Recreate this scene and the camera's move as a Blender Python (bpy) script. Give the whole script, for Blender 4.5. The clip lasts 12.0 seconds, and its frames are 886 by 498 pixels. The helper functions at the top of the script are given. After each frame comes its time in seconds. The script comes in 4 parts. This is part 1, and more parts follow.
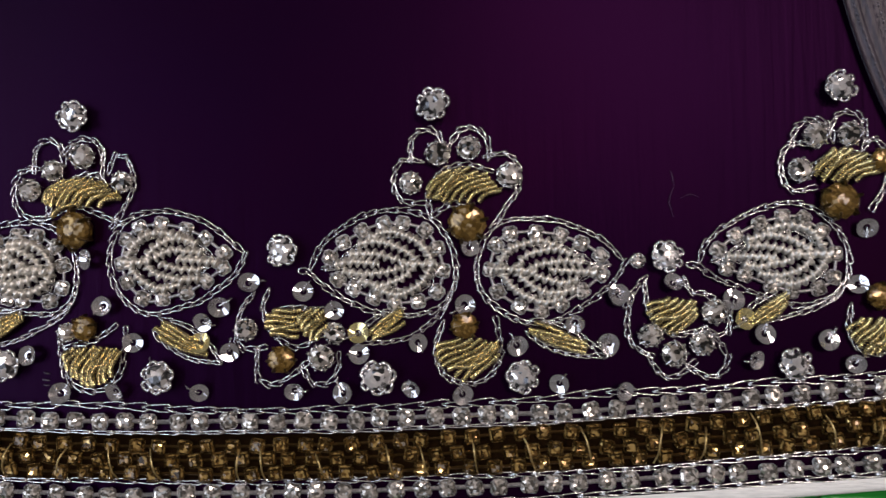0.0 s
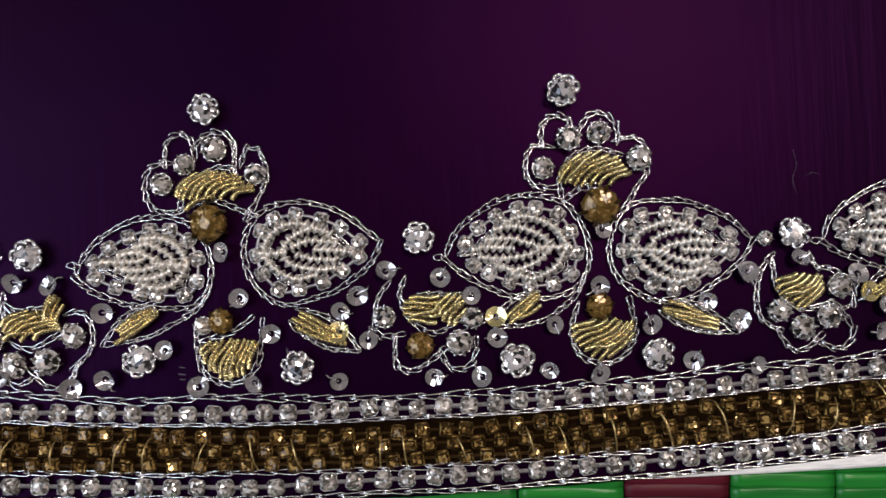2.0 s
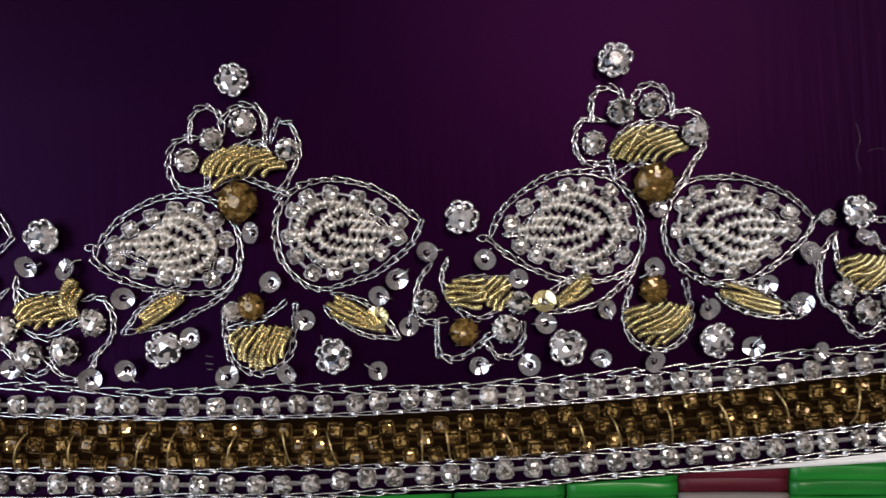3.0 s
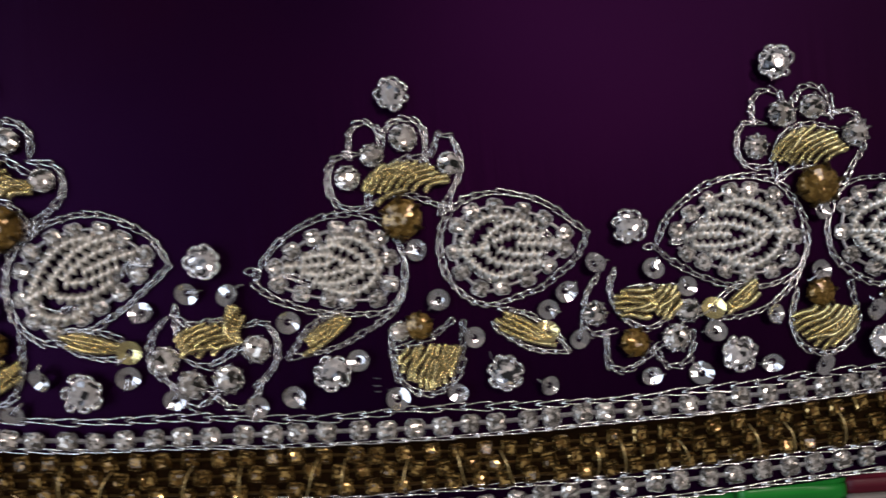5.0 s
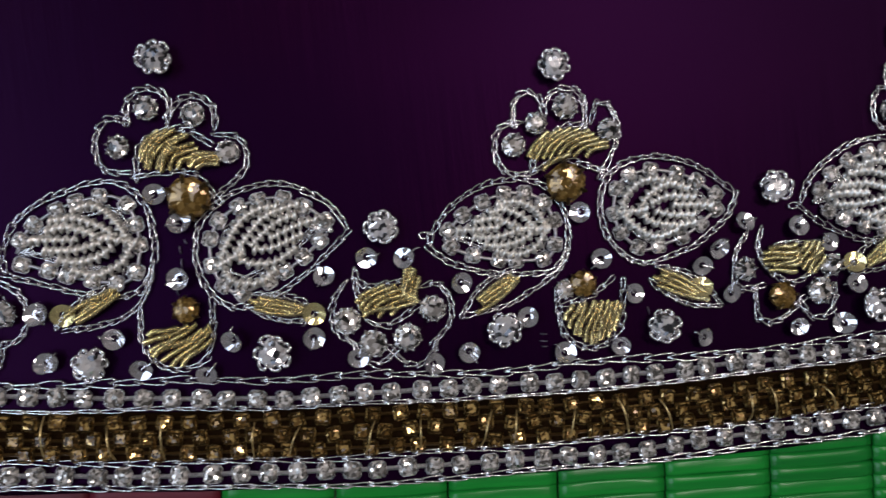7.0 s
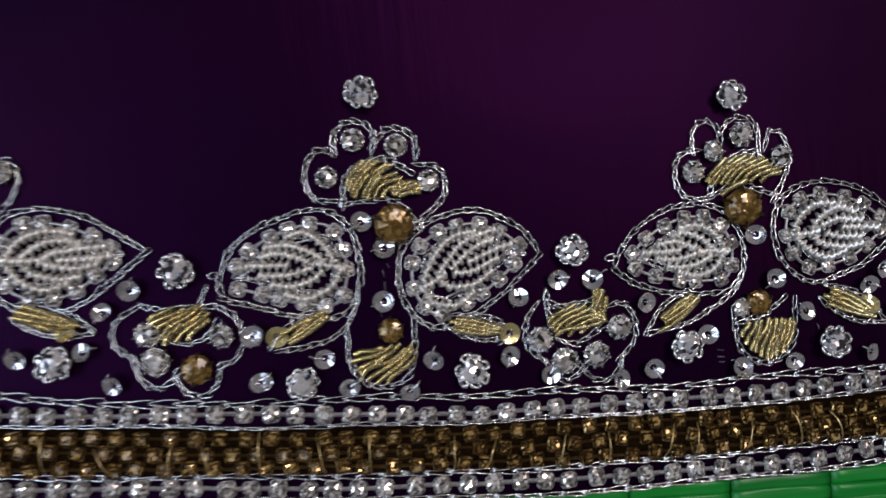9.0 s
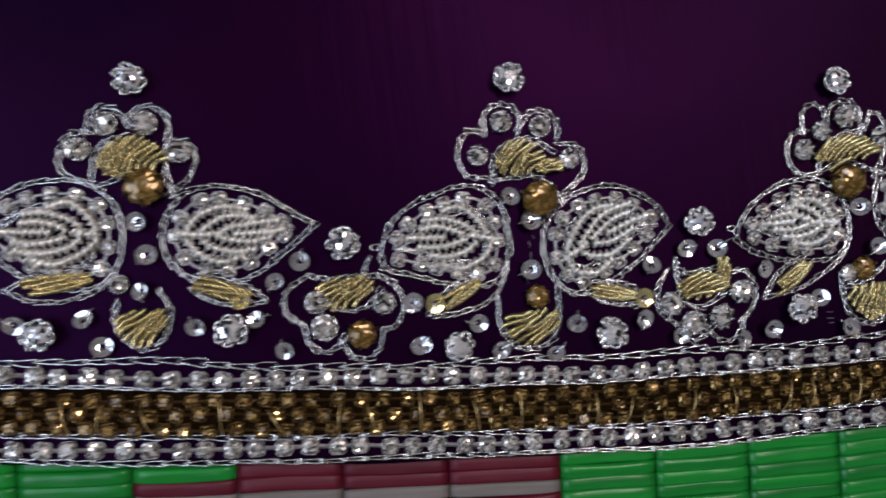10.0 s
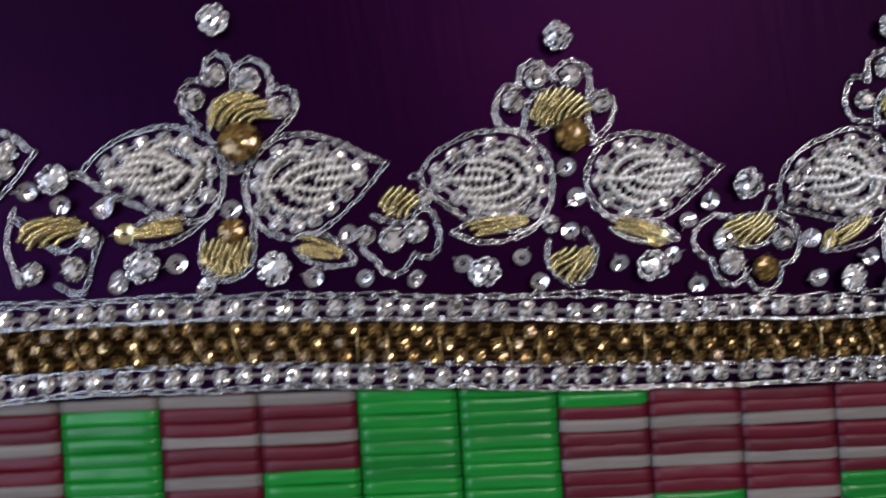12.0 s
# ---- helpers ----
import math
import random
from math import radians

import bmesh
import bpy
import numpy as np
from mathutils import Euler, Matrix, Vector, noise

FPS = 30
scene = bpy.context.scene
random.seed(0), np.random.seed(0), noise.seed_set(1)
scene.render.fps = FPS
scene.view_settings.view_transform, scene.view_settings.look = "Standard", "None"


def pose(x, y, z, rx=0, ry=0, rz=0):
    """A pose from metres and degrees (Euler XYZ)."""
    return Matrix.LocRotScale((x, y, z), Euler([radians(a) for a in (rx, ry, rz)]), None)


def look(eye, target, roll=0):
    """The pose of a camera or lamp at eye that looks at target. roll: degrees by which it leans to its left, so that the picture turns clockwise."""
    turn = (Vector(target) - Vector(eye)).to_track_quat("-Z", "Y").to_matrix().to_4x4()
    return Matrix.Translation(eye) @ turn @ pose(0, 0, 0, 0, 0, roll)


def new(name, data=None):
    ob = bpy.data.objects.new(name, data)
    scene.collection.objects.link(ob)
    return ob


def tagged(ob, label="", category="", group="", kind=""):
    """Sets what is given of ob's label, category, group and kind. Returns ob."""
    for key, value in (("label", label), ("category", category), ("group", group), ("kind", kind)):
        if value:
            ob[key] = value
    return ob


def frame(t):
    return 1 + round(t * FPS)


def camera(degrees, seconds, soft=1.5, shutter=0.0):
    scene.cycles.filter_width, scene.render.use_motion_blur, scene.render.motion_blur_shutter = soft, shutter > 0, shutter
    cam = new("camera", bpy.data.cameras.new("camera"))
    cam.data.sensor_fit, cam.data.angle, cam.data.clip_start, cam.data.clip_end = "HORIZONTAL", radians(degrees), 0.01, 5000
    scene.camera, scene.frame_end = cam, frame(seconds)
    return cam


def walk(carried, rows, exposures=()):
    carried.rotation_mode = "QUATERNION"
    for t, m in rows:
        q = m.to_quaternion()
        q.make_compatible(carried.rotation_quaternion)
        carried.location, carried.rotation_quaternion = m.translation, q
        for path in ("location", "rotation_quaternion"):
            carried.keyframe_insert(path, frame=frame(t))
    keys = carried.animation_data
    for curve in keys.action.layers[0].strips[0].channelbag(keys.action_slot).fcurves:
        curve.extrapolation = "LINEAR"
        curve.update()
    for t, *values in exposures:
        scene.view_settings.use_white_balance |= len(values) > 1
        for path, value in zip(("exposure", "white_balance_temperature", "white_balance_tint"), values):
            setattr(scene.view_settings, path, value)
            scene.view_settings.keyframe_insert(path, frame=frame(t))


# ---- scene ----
cam = camera(66.0, 12.0, 1.5, 0.6)
ROWS = [
    (0, 0.06184, -0.02347, 0.10938, 0.40, 1.45, -1.51),
    (0.5, 0.05530, -0.02260, 0.10848, 0.18, 0.86, -1.24),
    (1, 0.04933, -0.02285, 0.10934, -0.09, 0.23, -1.09),
    (1.5, 0.04441, -0.02695, 0.11139, 0.88, -0.64, -1.71),
    (2, 0.03594, -0.02569, 0.11129, 0.79, -0.68, -3.13),
    (2.5, 0.03415, -0.02671, 0.10913, 1.20, -0.94, -3.22),
    (2.7, 0.03179, -0.02812, 0.10689, 0.92, -1.16, -3.19),
    (4.3, 0.01650, -0.02348, 0.09868, -0.51, -2.71, -4.52),
    (4.5, 0.01512, -0.02422, 0.09740, -0.92, -3.52, -4.69),
    (5, -0.00002, -0.02331, 0.10120, 0.47, -3.14, -5.40),
    (5.5, -0.00708, -0.02766, 0.10286, 1.01, -3.30, -7.91),
    (6, -0.01918, -0.02626, 0.10495, -0.60, -3.31, -7.10),
    (6.5, -0.02032, -0.02474, 0.10589, -0.20, -3.23, -7.00),
    (7, -0.02739, -0.02464, 0.10534, -0.33, -4.03, -6.52),
    (7.2, -0.03014, -0.02288, 0.10637, -0.93, -4.00, -6.43),
    (8.8, -0.05485, -0.02172, 0.10302, 0.17, -5.38, -6.86),
    (9, -0.05755, -0.01756, 0.10907, -0.22, -4.21, -6.93),
    (9.5, -0.07329, -0.02081, 0.11260, 0.20, -5.53, -7.52),
    (10, -0.08722, -0.02029, 0.11563, 0.70, -6.23, -7.57),
    (10.5, -0.10853, -0.02112, 0.11982, 0.23, -6.03, -8.43),
    (11, -0.13063, -0.01330, 0.12148, -0.02, -5.02, -9.81),
    (11.5, -0.13867, -0.01221, 0.12054, -0.25, -3.18, -9.85),
    (12, -0.15571, -0.01928, 0.11920, -0.01, -4.27, -8.79),
]
# the phone brightens and darkens its picture a little on the way
EXPOSURES = [
    (0, -0.63, 6950, 13), (0.5, -0.53, 6950, 13), (1, -0.43, 6950, 13), (1.5, -0.33, 6950, 13), (2, -0.35, 6950, 13), (2.5, -0.28, 6950, 13),
    (4.3, -0.73, 6850, 13), (5, -0.67, 6850, 11), (5.5, -0.47, 6500, 10), (6, -0.43, 6430, 10), (6.5, -0.53, 6430, 10), (7, -0.63, 6430, 10),
    (9, -0.68, 6350, 12), (9.5, -0.23, 6350, 12), (10, -0.53, 6350, 12), (10.5, -0.26, 6320, 13), (11, -0.18, 6320, 13), (11.5, -0.18, 6320, 13),
    (12, -0.33, 6320, 13),
]
walk(cam, [(t, pose(x, y, z, rx, ry, rz)) for t, x, y, z, rx, ry, rz in ROWS], EXPOSURES)

# ---- light: an indoor room by day, with an assumed, unseen ceiling panel and window ----
world = bpy.data.worlds.new("world")
scene.world = world
world.use_nodes = True
world.node_tree.nodes["Background"].inputs[0].default_value = (0.55, 0.65, 0.8, 1)
world.node_tree.nodes["Background"].inputs[1].default_value = 0.3


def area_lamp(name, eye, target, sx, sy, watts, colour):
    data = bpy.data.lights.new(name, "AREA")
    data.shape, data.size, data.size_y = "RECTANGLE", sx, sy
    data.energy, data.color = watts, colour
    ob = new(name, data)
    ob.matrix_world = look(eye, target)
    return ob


# placed to match the satin's sheen; the lamp itself is out of view
area_lamp("assumed_ceiling_lamp", (0.75, 0.75, 2.36), (0.0, 0.0, 0.0), 1.2, 0.5, 60, (1.0, 0.875, 0.845))
# cool fill added from the left for bluish tint and sparkle; no window seen
area_lamp("assumed_window_light", (-1.27, 0.1, 1.5), (0.0, 0.0, 0.0), 1.3, 1.3, 36, (0.68, 0.8, 1.0))

# ---- materials ----
MM = 0.001


def material(name, base, rough=0.5, metal=0.0, **more):
    m = bpy.data.materials.new(name)
    m.use_nodes = True
    b = m.node_tree.nodes["Principled BSDF"]
    b.inputs["Base Color"].default_value = (*base, 1)
    b.inputs["Roughness"].default_value = rough
    b.inputs["Metallic"].default_value = metal
    for key, value in more.items():
        b.inputs[key.replace("_", " ")].default_value = value
    return m, m.node_tree, b


def node(tree, kind, **more):
    n = tree.nodes.new(kind)
    for key, value in more.items():
        n.inputs[key].default_value = value
    return n


def ramp(tree, fac, stops):
    n = tree.nodes.new("ShaderNodeValToRGB")
    while len(n.color_ramp.elements) < len(stops):
        n.color_ramp.elements.new(0.5)
    for e, (p, c) in zip(n.color_ramp.elements, stops):
        e.position, e.color = p, (*c, 1)
    tree.links.new(fac, n.inputs[0])
    return n.outputs[0]


def coords(tree, scale=(1, 1, 1), which="Object"):
    c = tree.nodes.new("ShaderNodeTexCoord")
    m = node(tree, "ShaderNodeMapping", Scale=scale)
    tree.links.new(c.outputs[which], m.inputs[0])
    return m.outputs[0]


def crystal_material(name, dark, mid, light, metal, jumble=1.25, cells=3.2, coat=0.6):
    """Foil-backed cut glass: many small facets, each turned its own way; glints and dark facets are also painted in.
    """
    m, tree, b = material(name, mid, 0.07, metal, Coat_Weight=coat, Coat_Roughness=0.03)
    c = tree.nodes.new("ShaderNodeTexCoord")
    info = tree.nodes.new("ShaderNodeObjectInfo")
    add = tree.nodes.new("ShaderNodeVectorMath")
    shift = tree.nodes.new("ShaderNodeVectorMath")
    shift.operation = "SCALE"
    shift.inputs[0].default_value = (37.0, 19.0, 53.0)
    tree.links.new(info.outputs["Random"], shift.inputs["Scale"])
    tree.links.new(c.outputs["Object"], add.inputs[0])
    tree.links.new(shift.outputs[0], add.inputs[1])
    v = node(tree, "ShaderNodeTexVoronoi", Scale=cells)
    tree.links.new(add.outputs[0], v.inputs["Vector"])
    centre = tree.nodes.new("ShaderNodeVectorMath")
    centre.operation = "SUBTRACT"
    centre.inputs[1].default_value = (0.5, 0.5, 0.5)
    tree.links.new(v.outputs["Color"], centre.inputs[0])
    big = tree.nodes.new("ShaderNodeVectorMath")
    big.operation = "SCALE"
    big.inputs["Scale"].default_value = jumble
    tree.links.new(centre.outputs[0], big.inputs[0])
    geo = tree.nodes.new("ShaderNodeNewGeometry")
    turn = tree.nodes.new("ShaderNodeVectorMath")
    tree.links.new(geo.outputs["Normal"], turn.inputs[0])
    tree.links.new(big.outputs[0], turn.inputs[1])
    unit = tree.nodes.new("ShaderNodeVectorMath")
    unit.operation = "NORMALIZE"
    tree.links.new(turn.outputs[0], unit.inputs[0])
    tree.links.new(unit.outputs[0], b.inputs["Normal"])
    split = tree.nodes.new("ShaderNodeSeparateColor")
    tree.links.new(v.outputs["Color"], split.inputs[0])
    # each cell is coloured dark, mid or light, which paints sparkle into the stone
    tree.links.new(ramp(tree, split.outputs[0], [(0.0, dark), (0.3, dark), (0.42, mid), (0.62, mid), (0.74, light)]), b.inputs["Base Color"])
    return m


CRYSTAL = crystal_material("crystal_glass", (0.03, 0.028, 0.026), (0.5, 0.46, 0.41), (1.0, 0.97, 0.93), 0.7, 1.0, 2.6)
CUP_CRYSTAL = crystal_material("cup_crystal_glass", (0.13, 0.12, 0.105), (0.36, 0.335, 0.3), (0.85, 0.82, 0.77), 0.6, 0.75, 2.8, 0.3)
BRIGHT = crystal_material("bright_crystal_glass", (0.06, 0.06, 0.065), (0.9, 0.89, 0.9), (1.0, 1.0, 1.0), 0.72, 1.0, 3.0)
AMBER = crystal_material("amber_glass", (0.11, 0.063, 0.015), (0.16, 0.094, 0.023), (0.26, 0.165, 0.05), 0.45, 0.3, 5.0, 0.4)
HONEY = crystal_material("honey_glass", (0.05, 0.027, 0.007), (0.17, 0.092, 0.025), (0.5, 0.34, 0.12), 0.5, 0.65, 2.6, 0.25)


def metal_material(name, base, rough, spread=0.45, scale=3200.0, relief=0.4):
    m, tree, b = material(name, base, rough, 0.85)
    n = node(tree, "ShaderNodeTexNoise", Scale=scale, Detail=3.0)
    tree.links.new(coords(tree, which="Object"), n.inputs["Vector"])
    low = tuple(c * (1 - spread) for c in base)
    high = tuple(min(1.0, c * (1 + spread)) for c in base)
    tree.links.new(ramp(tree, n.outputs[0], [(0.3, low), (0.7, high)]), b.inputs["Base Color"])
    bump = node(tree, "ShaderNodeBump", Strength=relief, Distance=0.00012)
    tree.links.new(n.outputs[0], bump.inputs["Height"])
    tree.links.new(bump.outputs[0], b.inputs["Normal"])
    return m


SILVER_THREAD = metal_material("silver_thread", (0.86, 0.82, 0.81), 0.22)
SILVER_COIL = metal_material("silver_bullion", (0.7, 0.68, 0.63), 0.38, 0.35, 2500.0)
# the wide spread paints bright glints and dark contrast into the gold
GOLD_COIL = metal_material("gold_bullion", (0.54, 0.46, 0.24), 0.16, 0.7, 2500.0)
SETTING = metal_material("setting_metal", (0.26, 0.26, 0.27), 0.28)
STRAND = metal_material("strand_metal", (0.42, 0.41, 0.42), 0.45)
CLAW = metal_material("claw_metal", (0.6, 0.59, 0.58), 0.25)
GOLD_STRAND = metal_material("gold_strand_metal", (0.1, 0.058, 0.02), 0.3)
GOLD_SETTING = metal_material("gold_setting_metal", (0.07, 0.042, 0.012), 0.3)
SEQUIN = metal_material("silver_sequin_foil", (0.66, 0.65, 0.67), 0.07, 0.15, 300.0, 0.02)
GOLD_SEQUIN = metal_material("gold_sequin_foil", (0.8, 0.7, 0.35), 0.16, 0.15, 300.0, 0.02)
GOLD_THREAD = metal_material("gold_thread", (0.6, 0.45, 0.2), 0.35)


DULL_THREAD = metal_material("dull_thread", (0.16, 0.15, 0.18), 0.5)


def satin():
    m, tree, b = material("purple_satin", (0.04, 0.008, 0.06), 0.44, 0.0, Sheen_Weight=0.0, Sheen_Roughness=0.4)
    b.inputs["Sheen Tint"].default_value = (0.6, 0.25, 0.8, 1)
    b.inputs["Specular IOR Level"].default_value = 0.098
    b.inputs["Specular Tint"].default_value = (0.82, 0.11, 1.0, 1)
    at = coords(tree)
    hue = node(tree, "ShaderNodeTexNoise", Scale=22.0, Detail=2.0)
    tree.links.new(at, hue.inputs["Vector"])
    tree.links.new(ramp(tree, hue.outputs[0], [(0.3, (0.0012, 0.0001, 0.0032)), (0.55, (0.0026, 0.0001, 0.0032)), (0.75, (0.0045, 0.0002, 0.0028))]), b.inputs["Base Color"])
    streak = node(tree, "ShaderNodeTexNoise", Scale=1.0, Detail=3.0, Roughness=0.6)
    tree.links.new(coords(tree, (430, 22, 1)), streak.inputs["Vector"])
    weave = node(tree, "ShaderNodeTexNoise", Scale=1.0, Detail=1.0)
    tree.links.new(coords(tree, (3500, 900, 1)), weave.inputs["Vector"])
    where = node(tree, "ShaderNodeTexNoise", Scale=14.0, Detail=1.0)
    tree.links.new(at, where.inputs["Vector"])
    mask = ramp(tree, where.outputs[0], [(0.45, (0.05, 0.05, 0.05)), (0.65, (1, 1, 1))])
    mix = tree.nodes.new("ShaderNodeMath")
    mix.operation = "MULTIPLY"
    tree.links.new(streak.outputs[0], mix.inputs[0])
    tree.links.new(mask, mix.inputs[1])
    one = node(tree, "ShaderNodeBump", Strength=0.28, Distance=0.0006)
    tree.links.new(mix.outputs[0], one.inputs["Height"])
    two = node(tree, "ShaderNodeBump", Strength=0.12, Distance=0.0001)
    tree.links.new(weave.outputs[0], two.inputs["Height"])
    tree.links.new(one.outputs[0], two.inputs["Normal"])
    tree.links.new(two.outputs[0], b.inputs["Normal"])
    return m


def cloth_material(name, low, high, rough, scale):
    m, tree, b = material(name, high, rough)
    n = node(tree, "ShaderNodeTexNoise", Scale=1.0, Detail=4.0)
    tree.links.new(coords(tree, scale), n.inputs["Vector"])
    tree.links.new(ramp(tree, n.outputs[0], [(0.3, low), (0.7, high)]), b.inputs["Base Color"])
    bump = node(tree, "ShaderNodeBump", Strength=0.5, Distance=0.0003)
    tree.links.new(n.outputs[0], bump.inputs["Height"])
    tree.links.new(bump.outputs[0], b.inputs["Normal"])
    return m


def plastic(name, low, high, rough=0.3):
    m, tree, b = material(name, high, rough)
    b.inputs["Specular IOR Level"].default_value = 0.28
    info = tree.nodes.new("ShaderNodeObjectInfo")
    grain = node(tree, "ShaderNodeTexNoise", Scale=1.0, Detail=4.0)
    tree.links.new(coords(tree, (50, 700, 60)), grain.inputs["Vector"])
    both = tree.nodes.new("ShaderNodeMath")
    both.operation = "MULTIPLY_ADD"
    both.inputs[1].default_value = 0.35
    tree.links.new(info.outputs["Random"], both.inputs[0])
    tree.links.new(grain.outputs[0], both.inputs[2])
    tree.links.new(ramp(tree, both.outputs[0], [(0.15, low), (1.0, high)]), b.inputs["Base Color"])
    bump = node(tree, "ShaderNodeBump", Strength=0.22, Distance=0.0005)
    tree.links.new(grain.outputs[0], bump.inputs["Height"])
    tree.links.new(bump.outputs[0], b.inputs["Normal"])
    return m


SATIN = satin()
PLEAT = cloth_material("sheer_grey_cloth", (0.009, 0.005, 0.014), (0.035, 0.025, 0.045), 0.5, (2500, 200, 1))
RIBBON = cloth_material("brown_ribbon", (0.004, 0.002, 0.0007), (0.011, 0.005, 0.0016), 0.9, (800, 800, 1))
RIBBON.node_tree.nodes["Principled BSDF"].inputs["Specular IOR Level"].default_value = 0.02
LINING = cloth_material("white_lining", (0.6, 0.62, 0.6), (0.82, 0.83, 0.8), 0.6, (300, 2200, 1))
GREEN = plastic("green_plastic_straw", (0.003, 0.06, 0.012), (0.009, 0.2, 0.024), 0.3)
MAROON = plastic("maroon_plastic_straw", (0.032, 0.0018, 0.006), (0.088, 0.0035, 0.013), 0.5)
WHITE = plastic("white_plastic_straw", (0.08, 0.07, 0.064), (0.165, 0.148, 0.134), 0.55)
# walls and ceiling are out of view, kept dark so metal and stones reflect with contrast
PLASTER = cloth_material("wall_plaster", (0.12, 0.115, 0.105), (0.17, 0.165, 0.15), 0.85, (3, 3, 3))
WHITEWASH = cloth_material("ceiling_whitewash", (0.24, 0.235, 0.22), (0.3, 0.295, 0.28), 0.85, (3, 3, 3))
CEMENT = cloth_material("floor_cement", (0.2, 0.19, 0.18), (0.3, 0.29, 0.27), 0.7, (6, 6, 6))

# ---- mesh helpers ----


def mesh_of(name, verts, faces, mats, smooth=False, slots=None):
    me = bpy.data.meshes.new(name)
    me.from_pydata([tuple(v) for v in verts], [], [tuple(f) for f in faces])
    for m in mats if isinstance(mats, (list, tuple)) else [mats]:
        me.materials.append(m)
    if smooth:
        me.polygons.foreach_set("use_smooth", [True] * len(me.polygons))
    if slots is not None:
        me.polygons.foreach_set("material_index", slots)
    me.update()
    return me


def under(name, me, parent, m=None, label=""):
    ob = new(name, me)
    ob.parent = parent
    if m is not None:
        ob.matrix_basis = m
    return tagged(ob, label)


class Soup:
    """Vertices and faces gathered from several pieces of one mesh."""

    def __init__(self):
        self.v, self.f = [], []

    def add(self, verts, faces):
        k = len(self.v)
        self.v.extend(verts)
        self.f.extend([tuple(i + k for i in face) for face in faces])


def smooth_path(points, step):
    """A smooth line through plan points (z as third value), in even steps."""
    p = [np.array(q, float) for q in points]
    if len(p) == 2:
        fine = [p[0] + (p[1] - p[0]) * s for s in np.linspace(0, 1, 20)]
    else:
        ends = [2 * p[0] - p[1]] + p + [2 * p[-1] - p[-2]]
        fine = []
        for a, b, c, d in zip(ends, ends[1:], ends[2:], ends[3:]):
            for s in np.linspace(0, 1, 16, endpoint=False):
                fine.append(0.5 * (2 * b + (c - a) * s + (2 * a - 5 * b + 4 * c - d) * s * s + (3 * b - a - 3 * c + d) * s ** 3))
        fine.append(p[-1])
    fine = np.array(fine)
    length = np.r_[0, np.cumsum(np.linalg.norm(np.diff(fine, axis=0), axis=1))]
    n = max(2, int(round(length[-1] / step)) + 1)
    at = np.linspace(0, length[-1], n)
    return np.stack([np.interp(at, length, fine[:, k]) for k in range(3)], 1)


def tube(path, radius, sides=4, twist=0.0, ridge=0.0):
    """A closed tube along a path; ridge and twist give the turns of a coil."""
    path = np.asarray(path, float)
    t = np.gradient(path, axis=0)
    t /= np.linalg.norm(t, axis=1)[:, None] + 1e-12
    side = np.cross(t, (0, 0, 1.0))
    side /= np.linalg.norm(side, axis=1)[:, None] + 1e-9
    up = np.cross(side, t)
    s = np.r_[0, np.cumsum(np.linalg.norm(np.diff(path, axis=0), axis=1))]
    a = np.arange(sides) * 2 * math.pi / sides
    r = radius * (1 + ridge * np.cos(a[None, :] - (s * twist)[:, None]))
    v = path[:, None] + r[:, :, None] * (np.cos(a)[None, :, None] * side[:, None] + np.sin(a)[None, :, None] * up[:, None])
    n = len(path)
    f = [(i * sides + j, i * sides + (j + 1) % sides, (i + 1) * sides + (j + 1) % sides, (i + 1) * sides + j) for i in range(n - 1) for j in range(sides)]
    f += [tuple(range(sides))[::-1], tuple((n - 1) * sides + j for j in range(sides))]
    return v.reshape(-1, 3), f


def chain_stitch(soup, points, link, width, thread, rng):
    """Overlapping thread links along a line."""
    line = smooth_path(points, link * 0.72)
    for a, b in zip(line, line[1:]):
        d = b - a
        far = a + d * 1.38
        n = np.array((-d[1], d[0], 0)) / (np.linalg.norm(d[:2]) + 1e-9)
        lift = rng.uniform(0.0, 0.35) * thread
        w = width * rng.uniform(0.7, 1.3) * 0.5
        skew = rng.uniform(-0.7, 0.7) * width
        for sign in (-1, 1):
            pts = []
            for s, swell in ((0.0, 0.12), (0.25, 0.5), (0.55, 0.85), (0.85, 1.0), (1.0, 0.4)):
                pts.append(a + (far - a) * s + n * (sign * w * swell + skew * s * (1 - s)) + np.array((0, 0, lift + thread * (0.4 + 1.6 * s))))
            soup.add(*tube(pts, thread * rng.uniform(0.85, 1.15), 4))


def ring(radius, z, n, start=0.0, squash=1.0):
    return [(radius * math.cos(start + 2 * math.pi * k / n), squash * radius * math.sin(start + 2 * math.pi * k / n), z) for k in range(n)]


def bands(counts):
    """Quads between rings of equal count, laid one after the other."""
    f, n = [], counts[0]
    for i in range(len(counts) - 1):
        f += [(i * n + j, i * n + (j + 1) % n, (i + 1) * n + (j + 1) % n, (i + 1) * n + j) for j in range(n)]
    return f


# ---- shared pieces, in units of their own radius ----
def crystal_mesh(name, mat, table=0.5, n=8):
    v = ring(1.0, 0.0, n) + ring(1.0, 0.28, n) + ring(0.8, 0.56, n, math.pi / n) + ring(table, 0.74, n)
    f = bands((n, n))
    for j in range(n):
        k = (j + 1) % n
        f += [(n + j, n + k, 2 * n + j), (2 * n + j, n + k, 2 * n + k), (2 * n + j, 2 * n + k, 3 * n + k), (2 * n + j, 3 * n + k, 3 * n + j)]
    f.append(tuple(3 * n + j for j in range(n)))
    return mesh_of(name, v, f, mat)


